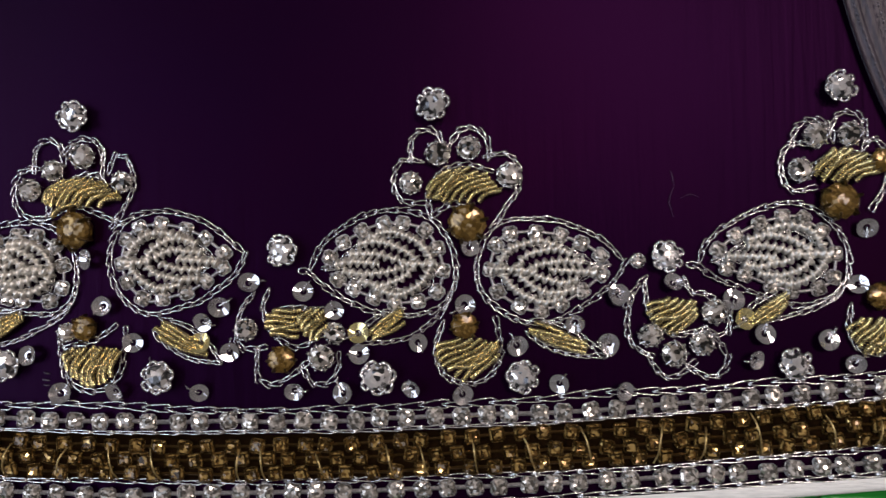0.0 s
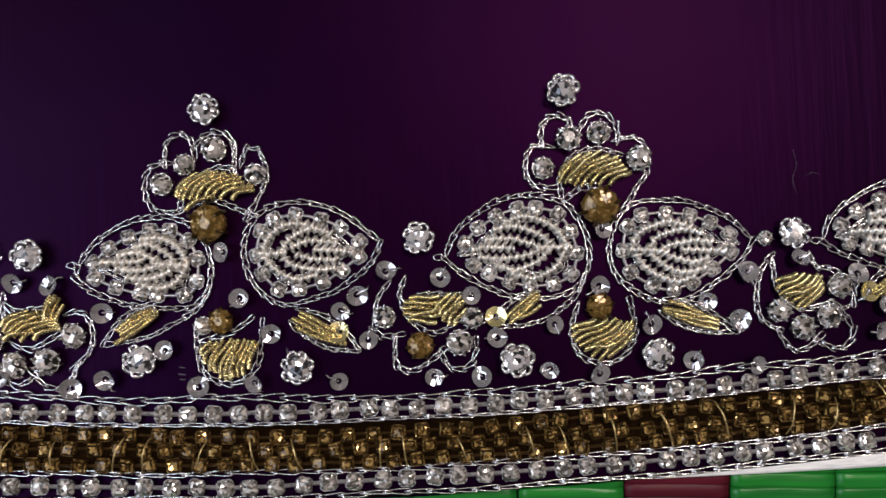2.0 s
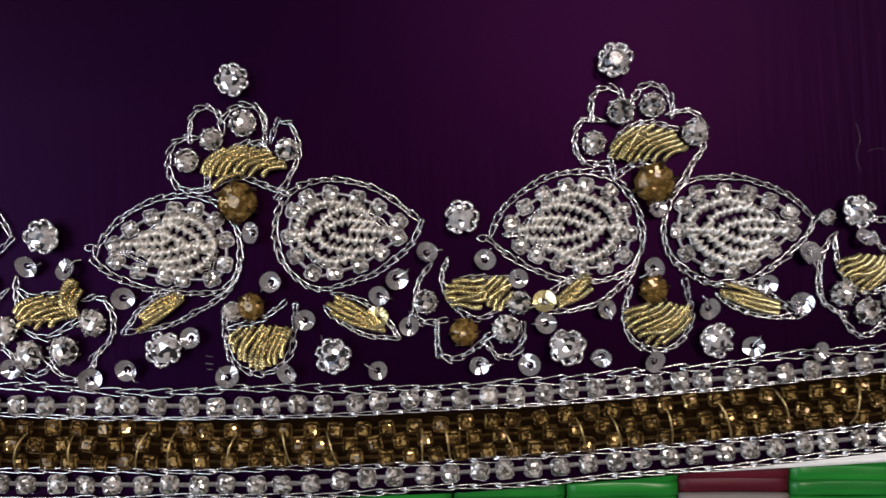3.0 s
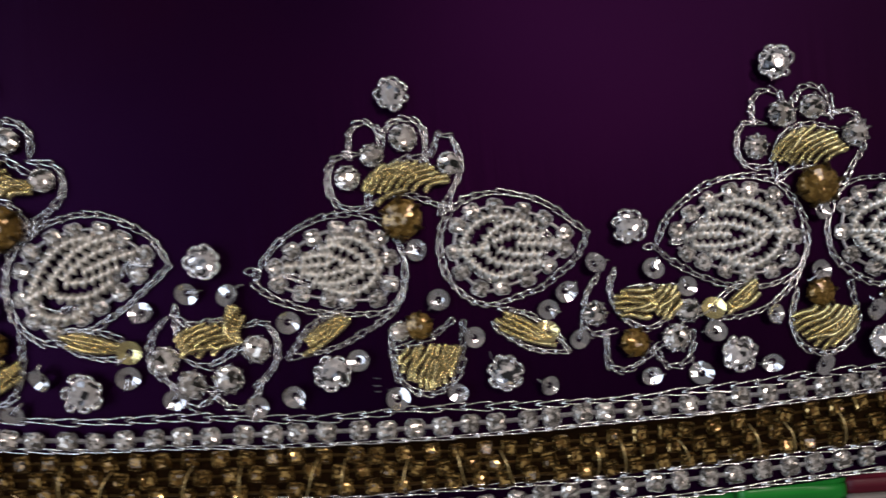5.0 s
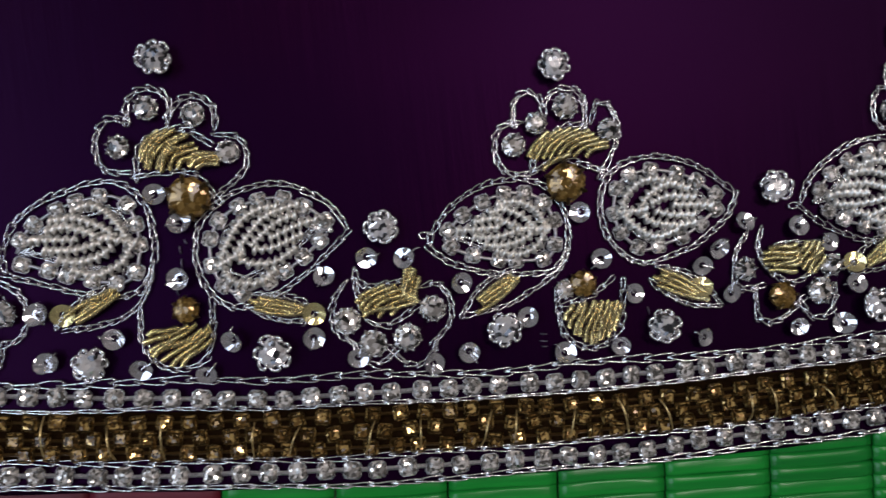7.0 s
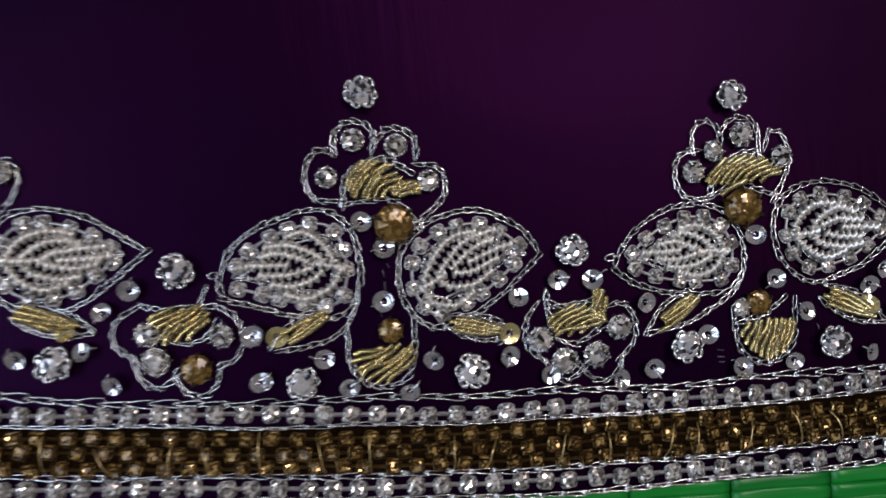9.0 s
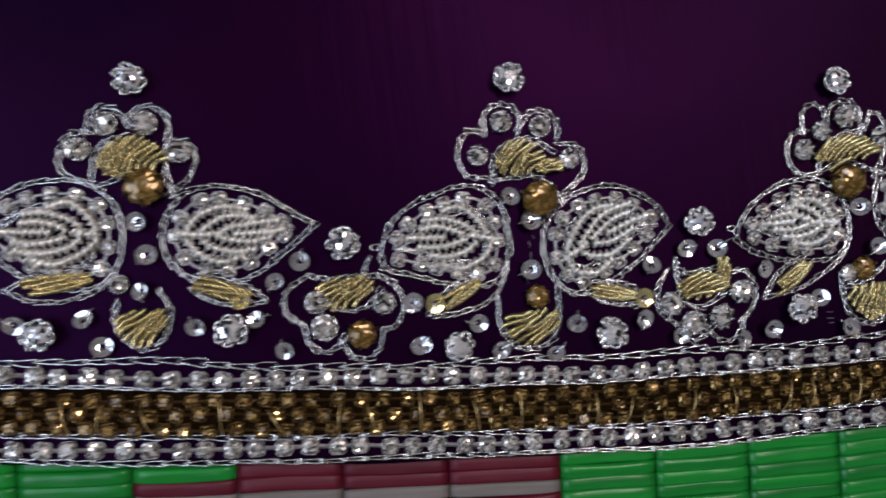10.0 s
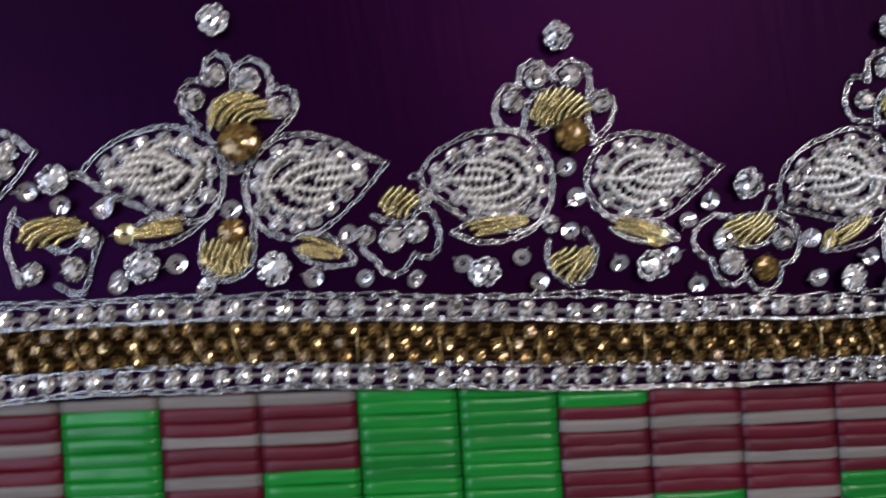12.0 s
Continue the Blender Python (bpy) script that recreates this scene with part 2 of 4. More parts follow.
def cushion_mesh(name, mat):
    """A small stone of rounded square outline with a broad table."""
    n = 8

    def lobe(r, z):
        return [(x * r * 0.98, y * r * 0.98, z) for x, y in ((1.0, 0.58), (0.58, 1.0), (-0.58, 1.0), (-1.0, 0.58), (-1.0, -0.58), (-0.58, -1.0), (0.58, -1.0), (1.0, -0.58))]

    v = lobe(1.0, 0.0) + lobe(1.0, 0.3) + lobe(0.82, 0.52) + lobe(0.52, 0.66)
    return mesh_of(name, v, bands((n, n, n, n)) + [tuple(3 * n + j for j in range(n))], mat)


def rivoli_mesh(name, mat, n=14):
    """A round stone cut to a low point, with long narrow facets from the girdle to the middle."""
    v = ring(1.0, 0.0, n) + ring(1.0, 0.3, n) + ring(0.86, 0.46, n, math.pi / n) + ring(0.3, 0.62, n) + [(0, 0, 0.6)]
    f = bands((n, n))
    for j in range(n):
        k = (j + 1) % n
        f += [(n + j, n + k, 2 * n + j), (2 * n + j, n + k, 2 * n + k), (2 * n + j, 3 * n + k, 3 * n + j), (2 * n + j, 2 * n + k, 3 * n + k), (3 * n + j, 3 * n + k, 4 * n)]
    return mesh_of(name, v, f, mat)


def square_mesh(name, mat):
    """A square step-cut stone with a broad flat table."""
    q = math.pi / 4
    v = ring(1.22, 0.0, 4, q) + ring(1.22, 0.34, 4, q) + ring(1.02, 0.55, 4, q) + ring(0.74, 0.66, 4, q)
    return mesh_of(name, v, bands((4, 4, 4)) + [(12, 13, 14, 15)], mat)


def cup_mesh(name, mat, square=True, wall=1.08):
    """A pressed metal cup with four prongs bent over the stone."""
    s = Soup()
    if square:
        corner = [(1.0, 0.62), (0.62, 1.0), (-0.62, 1.0), (-1.0, 0.62), (-1.0, -0.62), (-0.62, -1.0), (0.62, -1.0), (1.0, -0.62)]
    else:
        corner = [(math.cos(a) * 1.02, math.sin(a) * 1.02) for a in np.arange(8) * math.pi / 4 + math.pi / 8]
    v = [(x * 0.9, y * 0.9, 0) for x, y in corner] + [(x * wall, y * wall, 0.5) for x, y in corner] + [(x * 0.93, y * 0.93, 0.5) for x, y in corner] + [(x * 0.85, y * 0.85, 0.2) for x, y in corner]
    s.add(v, bands((8, 8, 8, 8)) + [tuple(range(8))[::-1], tuple(24 + j for j in range(8))])
    for q in range(4):
        a = q * math.pi / 2 + math.pi / 4
        c, d = math.cos(a), math.sin(a)
        path = [(c * 1.14, d * 1.14, 0.3), (c * 1.12, d * 1.12, 0.78), (c * 0.86, d * 0.86, 1.0)]
        if square:
            s.add(*tube(path, 0.1, 4))
    return mesh_of(name, s.v, s.f, mat)


def claw_mesh(mat, reach):
    v, f = tube([(1.14, 0, 0.3), (1.12, 0, 0.78), (reach, 0, 1.0)], 0.1, 4)
    return mesh_of("claw", v, f, mat)


def sequin_mesh(name, mat, dish):
    """A dished foil disc with a hole and faintly pressed facets."""
    n = 16
    lobes = [dish + 0.07 * math.cos(2 * math.pi * k * 3 / n + dish * 20) for k in range(n)]
    rim = [(x, y, z) for (x, y, _), z in zip(ring(1.0, 0.0, n), lobes)]
    v = ring(0.33, 0.0, n) + ring(0.46, 0.02, n) + rim + [(x, y, z - 0.06) for x, y, z in rim] + ring(0.33, -0.06, n)
    f = bands((n, n, n, n)) + [(4 * n + j, 3 * n + j, 3 * n + (j + 1) % n, 4 * n + (j + 1) % n) for j in range(n)]
    f += [(j, 4 * n + j, 4 * n + (j + 1) % n, (j + 1) % n) for j in range(n)]
    return mesh_of(name, v, [q[::-1] for q in f], mat)


def petal_mesh():
    """A little silver wire loop of the flower-shaped setting."""
    a = np.linspace(0, 2 * math.pi, 9)[:-1]
    path = [(0.2 * math.cos(q), 0.4 * math.sin(q), 0.12 * math.cos(q)) for q in a]
    v, f = tube(path + [path[0]], 0.12, 5)
    return mesh_of("petal", v, f, SILVER_THREAD, True)


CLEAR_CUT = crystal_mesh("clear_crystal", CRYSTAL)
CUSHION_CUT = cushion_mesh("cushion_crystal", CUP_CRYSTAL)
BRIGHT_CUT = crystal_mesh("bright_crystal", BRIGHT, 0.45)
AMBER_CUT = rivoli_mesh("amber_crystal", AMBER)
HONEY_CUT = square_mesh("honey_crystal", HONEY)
CUP = cup_mesh("cup", SETTING)
GOLD_CUP = cup_mesh("gold_cup", GOLD_SETTING, True, 1.01)
ROUND_CUP = cup_mesh("round_cup", CLAW, False)
CLAWS = claw_mesh(CLAW, 0.68)
GOLD_CLAWS = claw_mesh(GOLD_SETTING, 0.8)
GOLD_ROUND_CUP = cup_mesh("gold_round_cup", GOLD_SETTING, False)
PETAL = petal_mesh()
SEQUINS = [sequin_mesh("sequin", SEQUIN, d) for d in (0.3, 0.42, 0.2)]
GOLD_SEQUINS = [sequin_mesh("gold_sequin", GOLD_SEQUIN, 0.18)]
rng = random.Random(7)


def hem(x):
    """The line of the upper white stone trim, in mm: y and slope at x."""
    c = max(-225.0, min(135.0, x)) / 100
    y = (((-0.549 * c + -0.041) * c + 6.152) * c + -4.374) * c + -48.869
    dy = ((-2.196 * c + -0.123) * c + 12.304) * c + -4.374
    lift = 0.35 + 0.35 * math.tanh((-x - 150) / 20)
    return y + dy * (x / 100 - c) + lift, dy / 100


def at(x, y, z=0.0, turn=0.0, size=1.0, tilt=(0.0, 0.0)):
    return pose(x * MM, y * MM, z * MM, tilt[0], tilt[1], turn) @ Matrix.Scale(size * MM, 4)


# ---- things ----
def stone(name, cut, cup, x, y, r, label, group, z=0.1):
    ob = new(name, cup)
    ob.matrix_basis = at(x, y, z, rng.uniform(0, 90), r * 0.93, (rng.uniform(-9, 9), rng.uniform(-9, 9)))
    tagged(ob, label, "rhinestone", group)
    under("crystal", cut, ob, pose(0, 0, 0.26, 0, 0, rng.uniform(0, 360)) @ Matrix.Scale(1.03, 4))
    count = 6 if cut is AMBER_CUT else 8
    for k in range(count):
        under("claw", GOLD_CLAWS if cut is AMBER_CUT else CLAWS, ob, pose(0, 0, 0, 0, 0, k * 360 / count + rng.uniform(-6, 6)))
    return ob


def clear_stone(x, y, r):
    stone("rhinestone", CLEAR_CUT, ROUND_CUP, x, y, r, "clear round rhinestone in a pronged silver cup on purple satin", "clear rhinestones")


def amber_stone(x, y, r):
    stone("amber_rhinestone", AMBER_CUT, GOLD_ROUND_CUP, x, y, r, "amber round rhinestone in a golden cup on purple satin", "amber rhinestones")


def flower_stone(x, y, r):
    ob = new("flower_rhinestone", ROUND_CUP)
    r *= 0.68
    ob.matrix_basis = at(x, y, 0.4, rng.uniform(0, 60), r, (rng.uniform(-8, 8), rng.uniform(-8, 8)))
    tagged(ob, "bright clear rhinestone in a silver flower-shaped setting", "rhinestone", "flower rhinestones")
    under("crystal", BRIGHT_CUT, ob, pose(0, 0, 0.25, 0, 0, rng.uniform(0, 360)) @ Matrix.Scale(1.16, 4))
    for k in range(7):
        a = k * 360 / 7 + rng.uniform(-7, 7)
        under("petal", PETAL, ob, pose(0, 0, 0, 0, 0, a) @ pose(1.08 + rng.uniform(-0.05, 0.05), 0, 0.62, rng.uniform(-30, 30), 24, rng.uniform(-16, 16)) @ Matrix.Scale(rng.uniform(0.85, 1.2), 4), "silver wire petal")
    return ob


def sequin(name, meshes, x, y, r, label):
    ob = new(name, rng.choice(meshes))
    ob.matrix_basis = at(x, y, 0.85, rng.uniform(0, 360), r, (rng.uniform(-24, 24), rng.uniform(-24, 24)))
    tagged(ob, label, "sequin", name + "s")
    out = rng.uniform(1.05, 1.7)
    v, f = tube([(0.0, 0.0, -0.1), (0.05, 0.02, 0.12), (0.5, 0.03, 0.2), (out * 0.85, -0.03, 0.3), (out, -0.05, -0.1)], 0.085, 4)
    under("thread", mesh_of("thread", v, f, SILVER_THREAD), ob, None, "silver stitch thread")


def silver_sequin(x, y):
    sequin("sequin", SEQUINS, x, y, 1.6 + rng.uniform(-0.12, 0.12), "silver cup sequin stitched on with silver thread")


def gold_sequin(x, y):
    sequin("gold_sequin", GOLD_SEQUINS, x, y, 1.72, "pale gold sequin stitched on with silver thread")


def stitched_loop(*points):
    s = Soup()
    p = [np.array(q, float) for q in points]
    for end, inner in ((0, 1), (-1, -2)):
        d = p[end] - p[inner]
        p[end] = p[end] + d / np.linalg.norm(d) * 0.9
    chain_stitch(s, [(x, y, 0.2) for x, y in p], 2.5, 0.8, 0.112, rng)
    ob = new("chain_stitch_outline", mesh_of("chain_stitch_outline", np.array(s.v) * MM, s.f, SILVER_THREAD, True))
    return tagged(ob, "silver metallic chain stitch outline on purple satin", "embroidery", "chain stitch outlines")


def coil(path, radius, pitch, sides, per_turn, mat, parent, name="bullion_coil"):
    line = smooth_path(path, pitch / per_turn)
    silver = mat is SILVER_COIL
    v, f = tube(line, radius, sides, 2 * math.pi / pitch, 0.6 if silver else 0.42)
    under(name, mesh_of(name, v * MM, f, mat, True), parent)


def gold_fan(x, y, w, h, angle, arch=0.0):
    """Gold bullion coils laid side by side on a slant to fill an oval, which arches up or sags."""
    ob = tagged(new("gold_bullion_fan"), "slanting gold bullion wire coils sewn side by side", "embroidery", "gold bullion fans")
    ob.matrix_basis = pose(x * MM, y * MM, 0)
    a = radians(angle)
    d, n = np.array((math.cos(a), math.sin(a))), np.array((-math.sin(a), math.cos(a)))
    p, q = w / 2, h / 2
    reach = math.hypot(p * n[0], q * n[1])
    count = max(4, int(2 * reach / 0.85))
    for k in range(count + 1):
        s = (-1 + (2 * min(k, count - 1) + 1) / count) * reach * 0.96
        o = n * s
        aa = (d[0] / p) ** 2 + (d[1] / q) ** 2
        bb = 2 * (o[0] * d[0] / p ** 2 + o[1] * d[1] / q ** 2)
        cc = (o[0] / p) ** 2 + (o[1] / q) ** 2 - 1
        root = math.sqrt(max(0.02, bb * bb - 4 * aa * cc))
        lo, hi = (-bb - root) / (2 * aa), (-bb + root) / (2 * aa)
        lo, hi = lo * rng.uniform(0.9, 1.08), hi * rng.uniform(0.9, 1.08)
        bow = rng.uniform(0.05, 0.1) * (hi - lo)
        lean = rng.uniform(-0.07, 0.07)
        lift = rng.uniform(0, 0.35)
        if k == count:
            # one coil that strays across the others
            o, lean, lift = n * rng.uniform(-0.4, 0.4) * reach, rng.choice((-0.3, 0.3)), 0.9
        pts = []
        for u in (0.0, 0.25, 0.5, 0.75, 1.0):
            rise = 4 * u * (1 - u)
            e = o + d * (lo + (hi - lo) * u) + n * (0.35 * bow * math.sin(2 * math.pi * u) + bow * (rise - 0.5) + lean * (hi - lo) * (u - 0.5))
            pts.append((e[0], e[1] + arch * (0.5 - (e[0] / p) ** 2), 0.45 + 0.8 * rise + lift))
        coil(pts, 0.39, 0.46, 6, 5, GOLD_COIL, ob)
    return ob


def closed_line(points, step=0.25):
    """A smooth closed line through plan points; the first one, the leaf's tip, stays a point."""
    line = smooth_path([(x, y, 0.0) for x, y in points + (points[0],)], step)[:, :2]
    return line[:-1]


def inset(line, depth):
    """The line moved inwards by a depth, without the stretches that would cross; it starts at the tip."""
    t = np.roll(line, -2, 0) - np.roll(line, 2, 0)
    n = np.stack((-t[:, 1], t[:, 0]), 1) / (np.linalg.norm(t, axis=1)[:, None] + 1e-9)
    x, y = line[:, 0], line[:, 1]
    turning = np.sum(x * np.roll(y, -1) - y * np.roll(x, -1))
    moved = line + n * depth * (1 if turning > 0 else -1)
    gap = np.sqrt(((moved[:, None] - line[None]) ** 2).sum(2)).min(1)
    return moved[gap > depth * 0.95]


def leaf(*points):
    ob = tagged(new("leaf_motif"), "embroidered silver leaf ringed with small clear rhinestones", "embroidery", "silver leaves")
    line = closed_line(points)
    tip = line[0]
    s = Soup()
    chain_stitch(s, [(*p, 0.25) for p in line[1::12]] + [(*tip, 0.25)], 2.5, 0.85, 0.112, rng)
    under("outline", mesh_of("outline", np.array(s.v) * MM, s.f, SILVER_THREAD, True), ob, None, "silver chain stitch outline")["kind"] = "stuff"
    middle = line.mean(0)
    s = Soup()
    if tip[0] < middle[0]:
        curl = [(tip[0] - 0.9 + 0.9 * math.cos(q), tip[1] + 0.25 + 0.5 * math.sin(q), 0.3) for q in np.linspace(-0.3, 5.6, 9)]
        s.add(*tube(smooth_path(curl, 0.3), 0.11, 4))
    for depth, link, wide in ((3.75, 2.6, 0.5), (4.35, 3.4, 0.3)):
        pts = [(x + rng.uniform(-0.16, 0.16), y + rng.uniform(-0.16, 0.16), 0.5 + rng.uniform(-0.1, 0.1)) for x, y in inset(line, depth)[::9]]
        pts = [(*(tip * 0.3 + np.array(pts[0][:2]) * 0.7), 0.5)] + pts + [(*(tip * 0.4 + np.array(pts[-1][:2]) * 0.6), 0.5)]
        chain_stitch(s, pts, link, wide, 0.085, rng)
    under("inner_wire", mesh_of("inner_wire", np.array(s.v) * MM, s.f, SILVER_THREAD, True), ob, None, "fine silver wire lines")
    path = smooth_path([(*p, 0.0) for p in inset(line, 2.15)[::4]], 0.25)
    v, f = tube([(x, y, 0.5) for x, y, _ in path[::3]], 0.26, 4)
    under("cup_strand", mesh_of("cup_strand", v * MM, f, STRAND, True), ob, None, "grey metal strand that links the stone cups")
    count = int(len(path) * 0.25 / 3.5)
    for k in range(count):
        i = int((k + 0.5 + rng.uniform(-0.12, 0.12)) * len(path) / count)
        p, q = path[i], path[min(i + 1, len(path) - 1)]
        turn = math.degrees(math.atan2(q[1] - p[1], q[0] - p[0])) + rng.uniform(-14, 14)
        cup = under("rhinestone", CUP, ob, at(p[0], p[1], 0.1, turn, 1.12, (rng.uniform(-9, 9), rng.uniform(-9, 9))))
        under("crystal", CUSHION_CUT, cup, pose(0, 0, 0.22, 0, 0, rng.uniform(-8, 8) + 90 * rng.randrange(4)))
    # a frond of silver bullion: a stem from the round end, arcs to both sides, open towards the point
    ax = (middle - tip) / np.linalg.norm(middle - tip)
    side = np.array((-ax[1], ax[0]))
    along, across = (line - tip) @ ax, (line - tip) @ side
    length, width = along.max(), np.ptp(across)
    swing = radians(rng.uniform(-11, 11))

    def strand(places, low, high):
        pts = []
        for u, v in places:
            near = across[np.abs(along - np.clip(u, 0.3, 0.8) * length) < 0.06 * length]
            core = (near.max() + near.min()) / 2
            pts.append(tip + ax * u * length + side * (core + v * width + math.tan(swing) * (u - 0.55) * length))
        pts = [p + np.array((rng.uniform(-0.2, 0.2), rng.uniform(-0.2, 0.2))) for p in pts]
        n = len(pts) - 1
        coil([(*p, low + (high - low) * k / n + 0.3 * math.sin(math.pi * k / n)) for k, p in enumerate(pts)], 0.6 * rng.uniform(0.92, 1.08), 1.2, 8, 8, SILVER_COIL, ob)

    strand(((0.2 + rng.uniform(-0.02, 0.03), 0.0), (0.3, 0.01), (0.5 + rng.uniform(-0.03, 0.05), 0.0)), 0.7, 0.9)
    for sign in (-1, 1):
        for out, end, join in ((0.095, 0.27, 0.62), (0.192, 0.34, 0.72), (0.285, 0.44, 0.82)):
            end += rng.uniform(-0.05, 0.05) + (0.04 if sign > 0 else 0.0)
            join += rng.uniform(-0.02, 0.02)
            out *= sign * rng.uniform(0.94, 1.05)
            places = [(end, out * 0.86), (end * 0.65 + join * 0.35, out * 1.02), (end * 0.38 + join * 0.62, out * 0.9), (end * 0.12 + join * 0.88, out * 0.58), (join + 0.02, sign * 0.02)]
            strand(places, 0.65, 0.95 + rng.uniform(0, 0.25))
    strand(((0.64 + rng.uniform(-0.05, 0.05), rng.uniform(-0.02, 0.02)), (0.75, 0.0), (rng.uniform(0.84, 0.93), rng.uniform(-0.03, 0.03))), 1.2, 1.25)
    return ob


def leaflet(bx, by, tx, ty, width, *tail):
    ob = tagged(new("gold_leaflet"), "small gold bullion leaf with a silver stitched outline", "embroidery", "gold leaflets")
    base, tip = np.array((bx, by)), np.array((tx, ty))
    d = tip - base
    length = np.linalg.norm(d)
    d /= length
    n = np.array((-d[1], d[0]))
    s = Soup()
    for sign in (-1, 1):
        arc = [base + d * length * u + n * sign * width * 0.5 * math.sin(math.pi * (0.12 + 0.86 * u)) ** 0.8 for u in (0, 0.25, 0.5, 0.75, 1)]
        # the outline of the large leaf may run on round the outer side
        chain_stitch(s, [(*p, 0.2) for p in (tail if tail and sign > 0 else arc)], 2.4, 0.75, 0.11, rng)
    under("outline", mesh_of("outline", np.array(s.v) * MM, s.f, SILVER_THREAD, True), ob, None, "silver chain stitch outline")["kind"] = "stuff"
    for k in range(4):
        o = n * (k - 1.5) * width * 0.2
        lo, hi = rng.uniform(0.02, 0.14), rng.uniform(0.68, 0.85)
        slant, lift = rng.uniform(-0.6, 1.4), rng.uniform(0.45, 0.8)
        pts = [(*(base + d * length * (lo + (hi - lo) * u) + o * (0.55 + 1.2 * u * (1 - u)) + n * slant * (u - 0.5)), lift + 0.6 * math.sin(math.pi * u)) for u in (0, 0.35, 0.7, 1)]
        coil(pts, 0.4, 0.46, 6, 5, GOLD_COIL, ob)
    return ob

# ---- room: unseen walls and ceiling added to close the place and darken reflections ----
def box(name, lo, hi, mat, kind="structure", label="", category=""):
    (a, b, c), (d, e, f) = lo, hi
    v = [(a, b, c), (d, b, c), (d, e, c), (a, e, c), (a, b, f), (d, b, f), (d, e, f), (a, e, f)]
    q = [(0, 3, 2, 1), (4, 5, 6, 7), (0, 1, 5, 4), (1, 2, 6, 5), (2, 3, 7, 6), (3, 0, 4, 7)]
    return tagged(new(name, mesh_of(name, v, q, mat)), label, category, "", kind)


box("floor", (-1.3, -1.3, -0.12), (1.3, 1.3, -0.0055), CEMENT, label="grey cement floor under the mat", category="floor")
box("ceiling", (-1.3, -1.3, 2.5), (1.3, 1.3, 2.6), WHITEWASH, label="plain grey unseen ceiling added to close the room", category="ceiling")
box("wall_north", (-1.3, 1.3, -0.12), (1.3, 1.42, 2.6), PLASTER, label="plain unseen wall added to close the room", category="wall")
box("wall_south", (-1.3, -1.42, -0.12), (1.3, -1.3, 2.6), PLASTER, label="plain unseen wall added to close the room", category="wall")
box("wall_east", (1.3, -1.42, -0.12), (1.42, 1.42, 2.6), PLASTER, label="plain unseen wall added to close the room", category="wall")
# this opening is made up, to stand behind the assumed window light
box("wall_west", (-1.42, -1.42, -0.12), (-1.3, 1.42, 0.8), PLASTER, label="plain unseen wall below the opening of an assumed window", category="wall")
box("wall_west_top", (-1.42, -1.42, 2.2), (-1.3, 1.42, 2.6), PLASTER, label="plain unseen wall above the opening of an assumed window", category="wall")
box("wall_west_side", (-1.42, -1.42, 0.8), (-1.3, -0.6, 2.2), PLASTER, label="plain unseen wall beside the opening of an assumed window", category="wall")
box("wall_west_end", (-1.42, 0.8, 0.8), (-1.3, 1.42, 2.2), PLASTER, label="plain unseen wall beside the opening of an assumed window", category="wall")


# ---- cloth ----
def satin_cloth():
    nx, ny = 290, 110
    top = []
    for j in range(ny + 1):
        v = (j / ny) ** 1.3 * 330.0
        for i in range(nx + 1):
            x = -440 + 800 * i / nx
            y, dy = hem(x)
            calm = min(1.0, max(0.0, (v - 62) / 40))
            z = -0.15 + calm * 2.4 * noise.noise(Vector((x * 0.018, v * 0.012, 3.1))) - 0.3 * calm
            edge = -14.4 + 0.5 * noise.noise(Vector((x * 0.05, 0.0, 8.0)))
            top.append((x * MM, (y + edge + v) * MM, z * MM))
    n = len(top)
    verts = top + [(a, b, c - 1.0 * MM) for a, b, c in top]
    w = nx + 1
    faces = [(j * w + i, j * w + i + 1, (j + 1) * w + i + 1, (j + 1) * w + i) for j in range(ny) for i in range(nx)]
    faces += [tuple(n + k for k in q[::-1]) for q in faces]
    faces += [(i + 1, i, n + i, n + i + 1) for i in range(nx)]
    faces += [(ny * w + i, ny * w + i + 1, n + ny * w + i + 1, n + ny * w + i) for i in range(nx)]
    faces += [(j * w, (j + 1) * w, n + (j + 1) * w, n + j * w) for j in range(ny)]
    faces += [((j + 1) * w + nx, j * w + nx, n + j * w + nx, n + (j + 1) * w + nx) for j in range(ny)]
    ob = new("satin_cloth", mesh_of("satin_cloth", verts, faces, SATIN, True))
    tagged(ob, "dark purple satin cloth lying flat on a woven mat", "cloth")
    # pale folded lining that shows below the hem
    soup = Soup()
    line = []
    for x in np.arange(70, 150, 2.0):
        y, dy = hem(x)
        grow = min(1.0, (x - 70) / 40)
        line.append((x, y - 14.6 - 0.9 * grow, -0.75 + 0.1 * noise.noise(Vector((x * 0.3, 1.0, 0.0)))))
    v = []
    for x, y, z in line:
        grow = min(1.0, (x - 68) / 40) * 0.7
        v += [(x, y + 3, z), (x, y - 0.9 * grow, z + 0.25), (x, y - 1.9 * grow, z - 0.1), (x, y - 1.9 * grow, z - 0.45), (x, y + 3, z - 0.5)]
    m = len(line)
    f = [(5 * i + k, 5 * i + (k + 1) % 5, 5 * i + 5 + (k + 1) % 5, 5 * i + 5 + k) for i in range(m - 1) for k in range(5)]
    f += [tuple(range(5))[::-1], tuple(5 * m - 5 + k for k in range(5))]
    under("lining", mesh_of("lining", np.array(v) * MM, f, LINING, True), ob, None, "folded white lining edge")


satin_cloth()


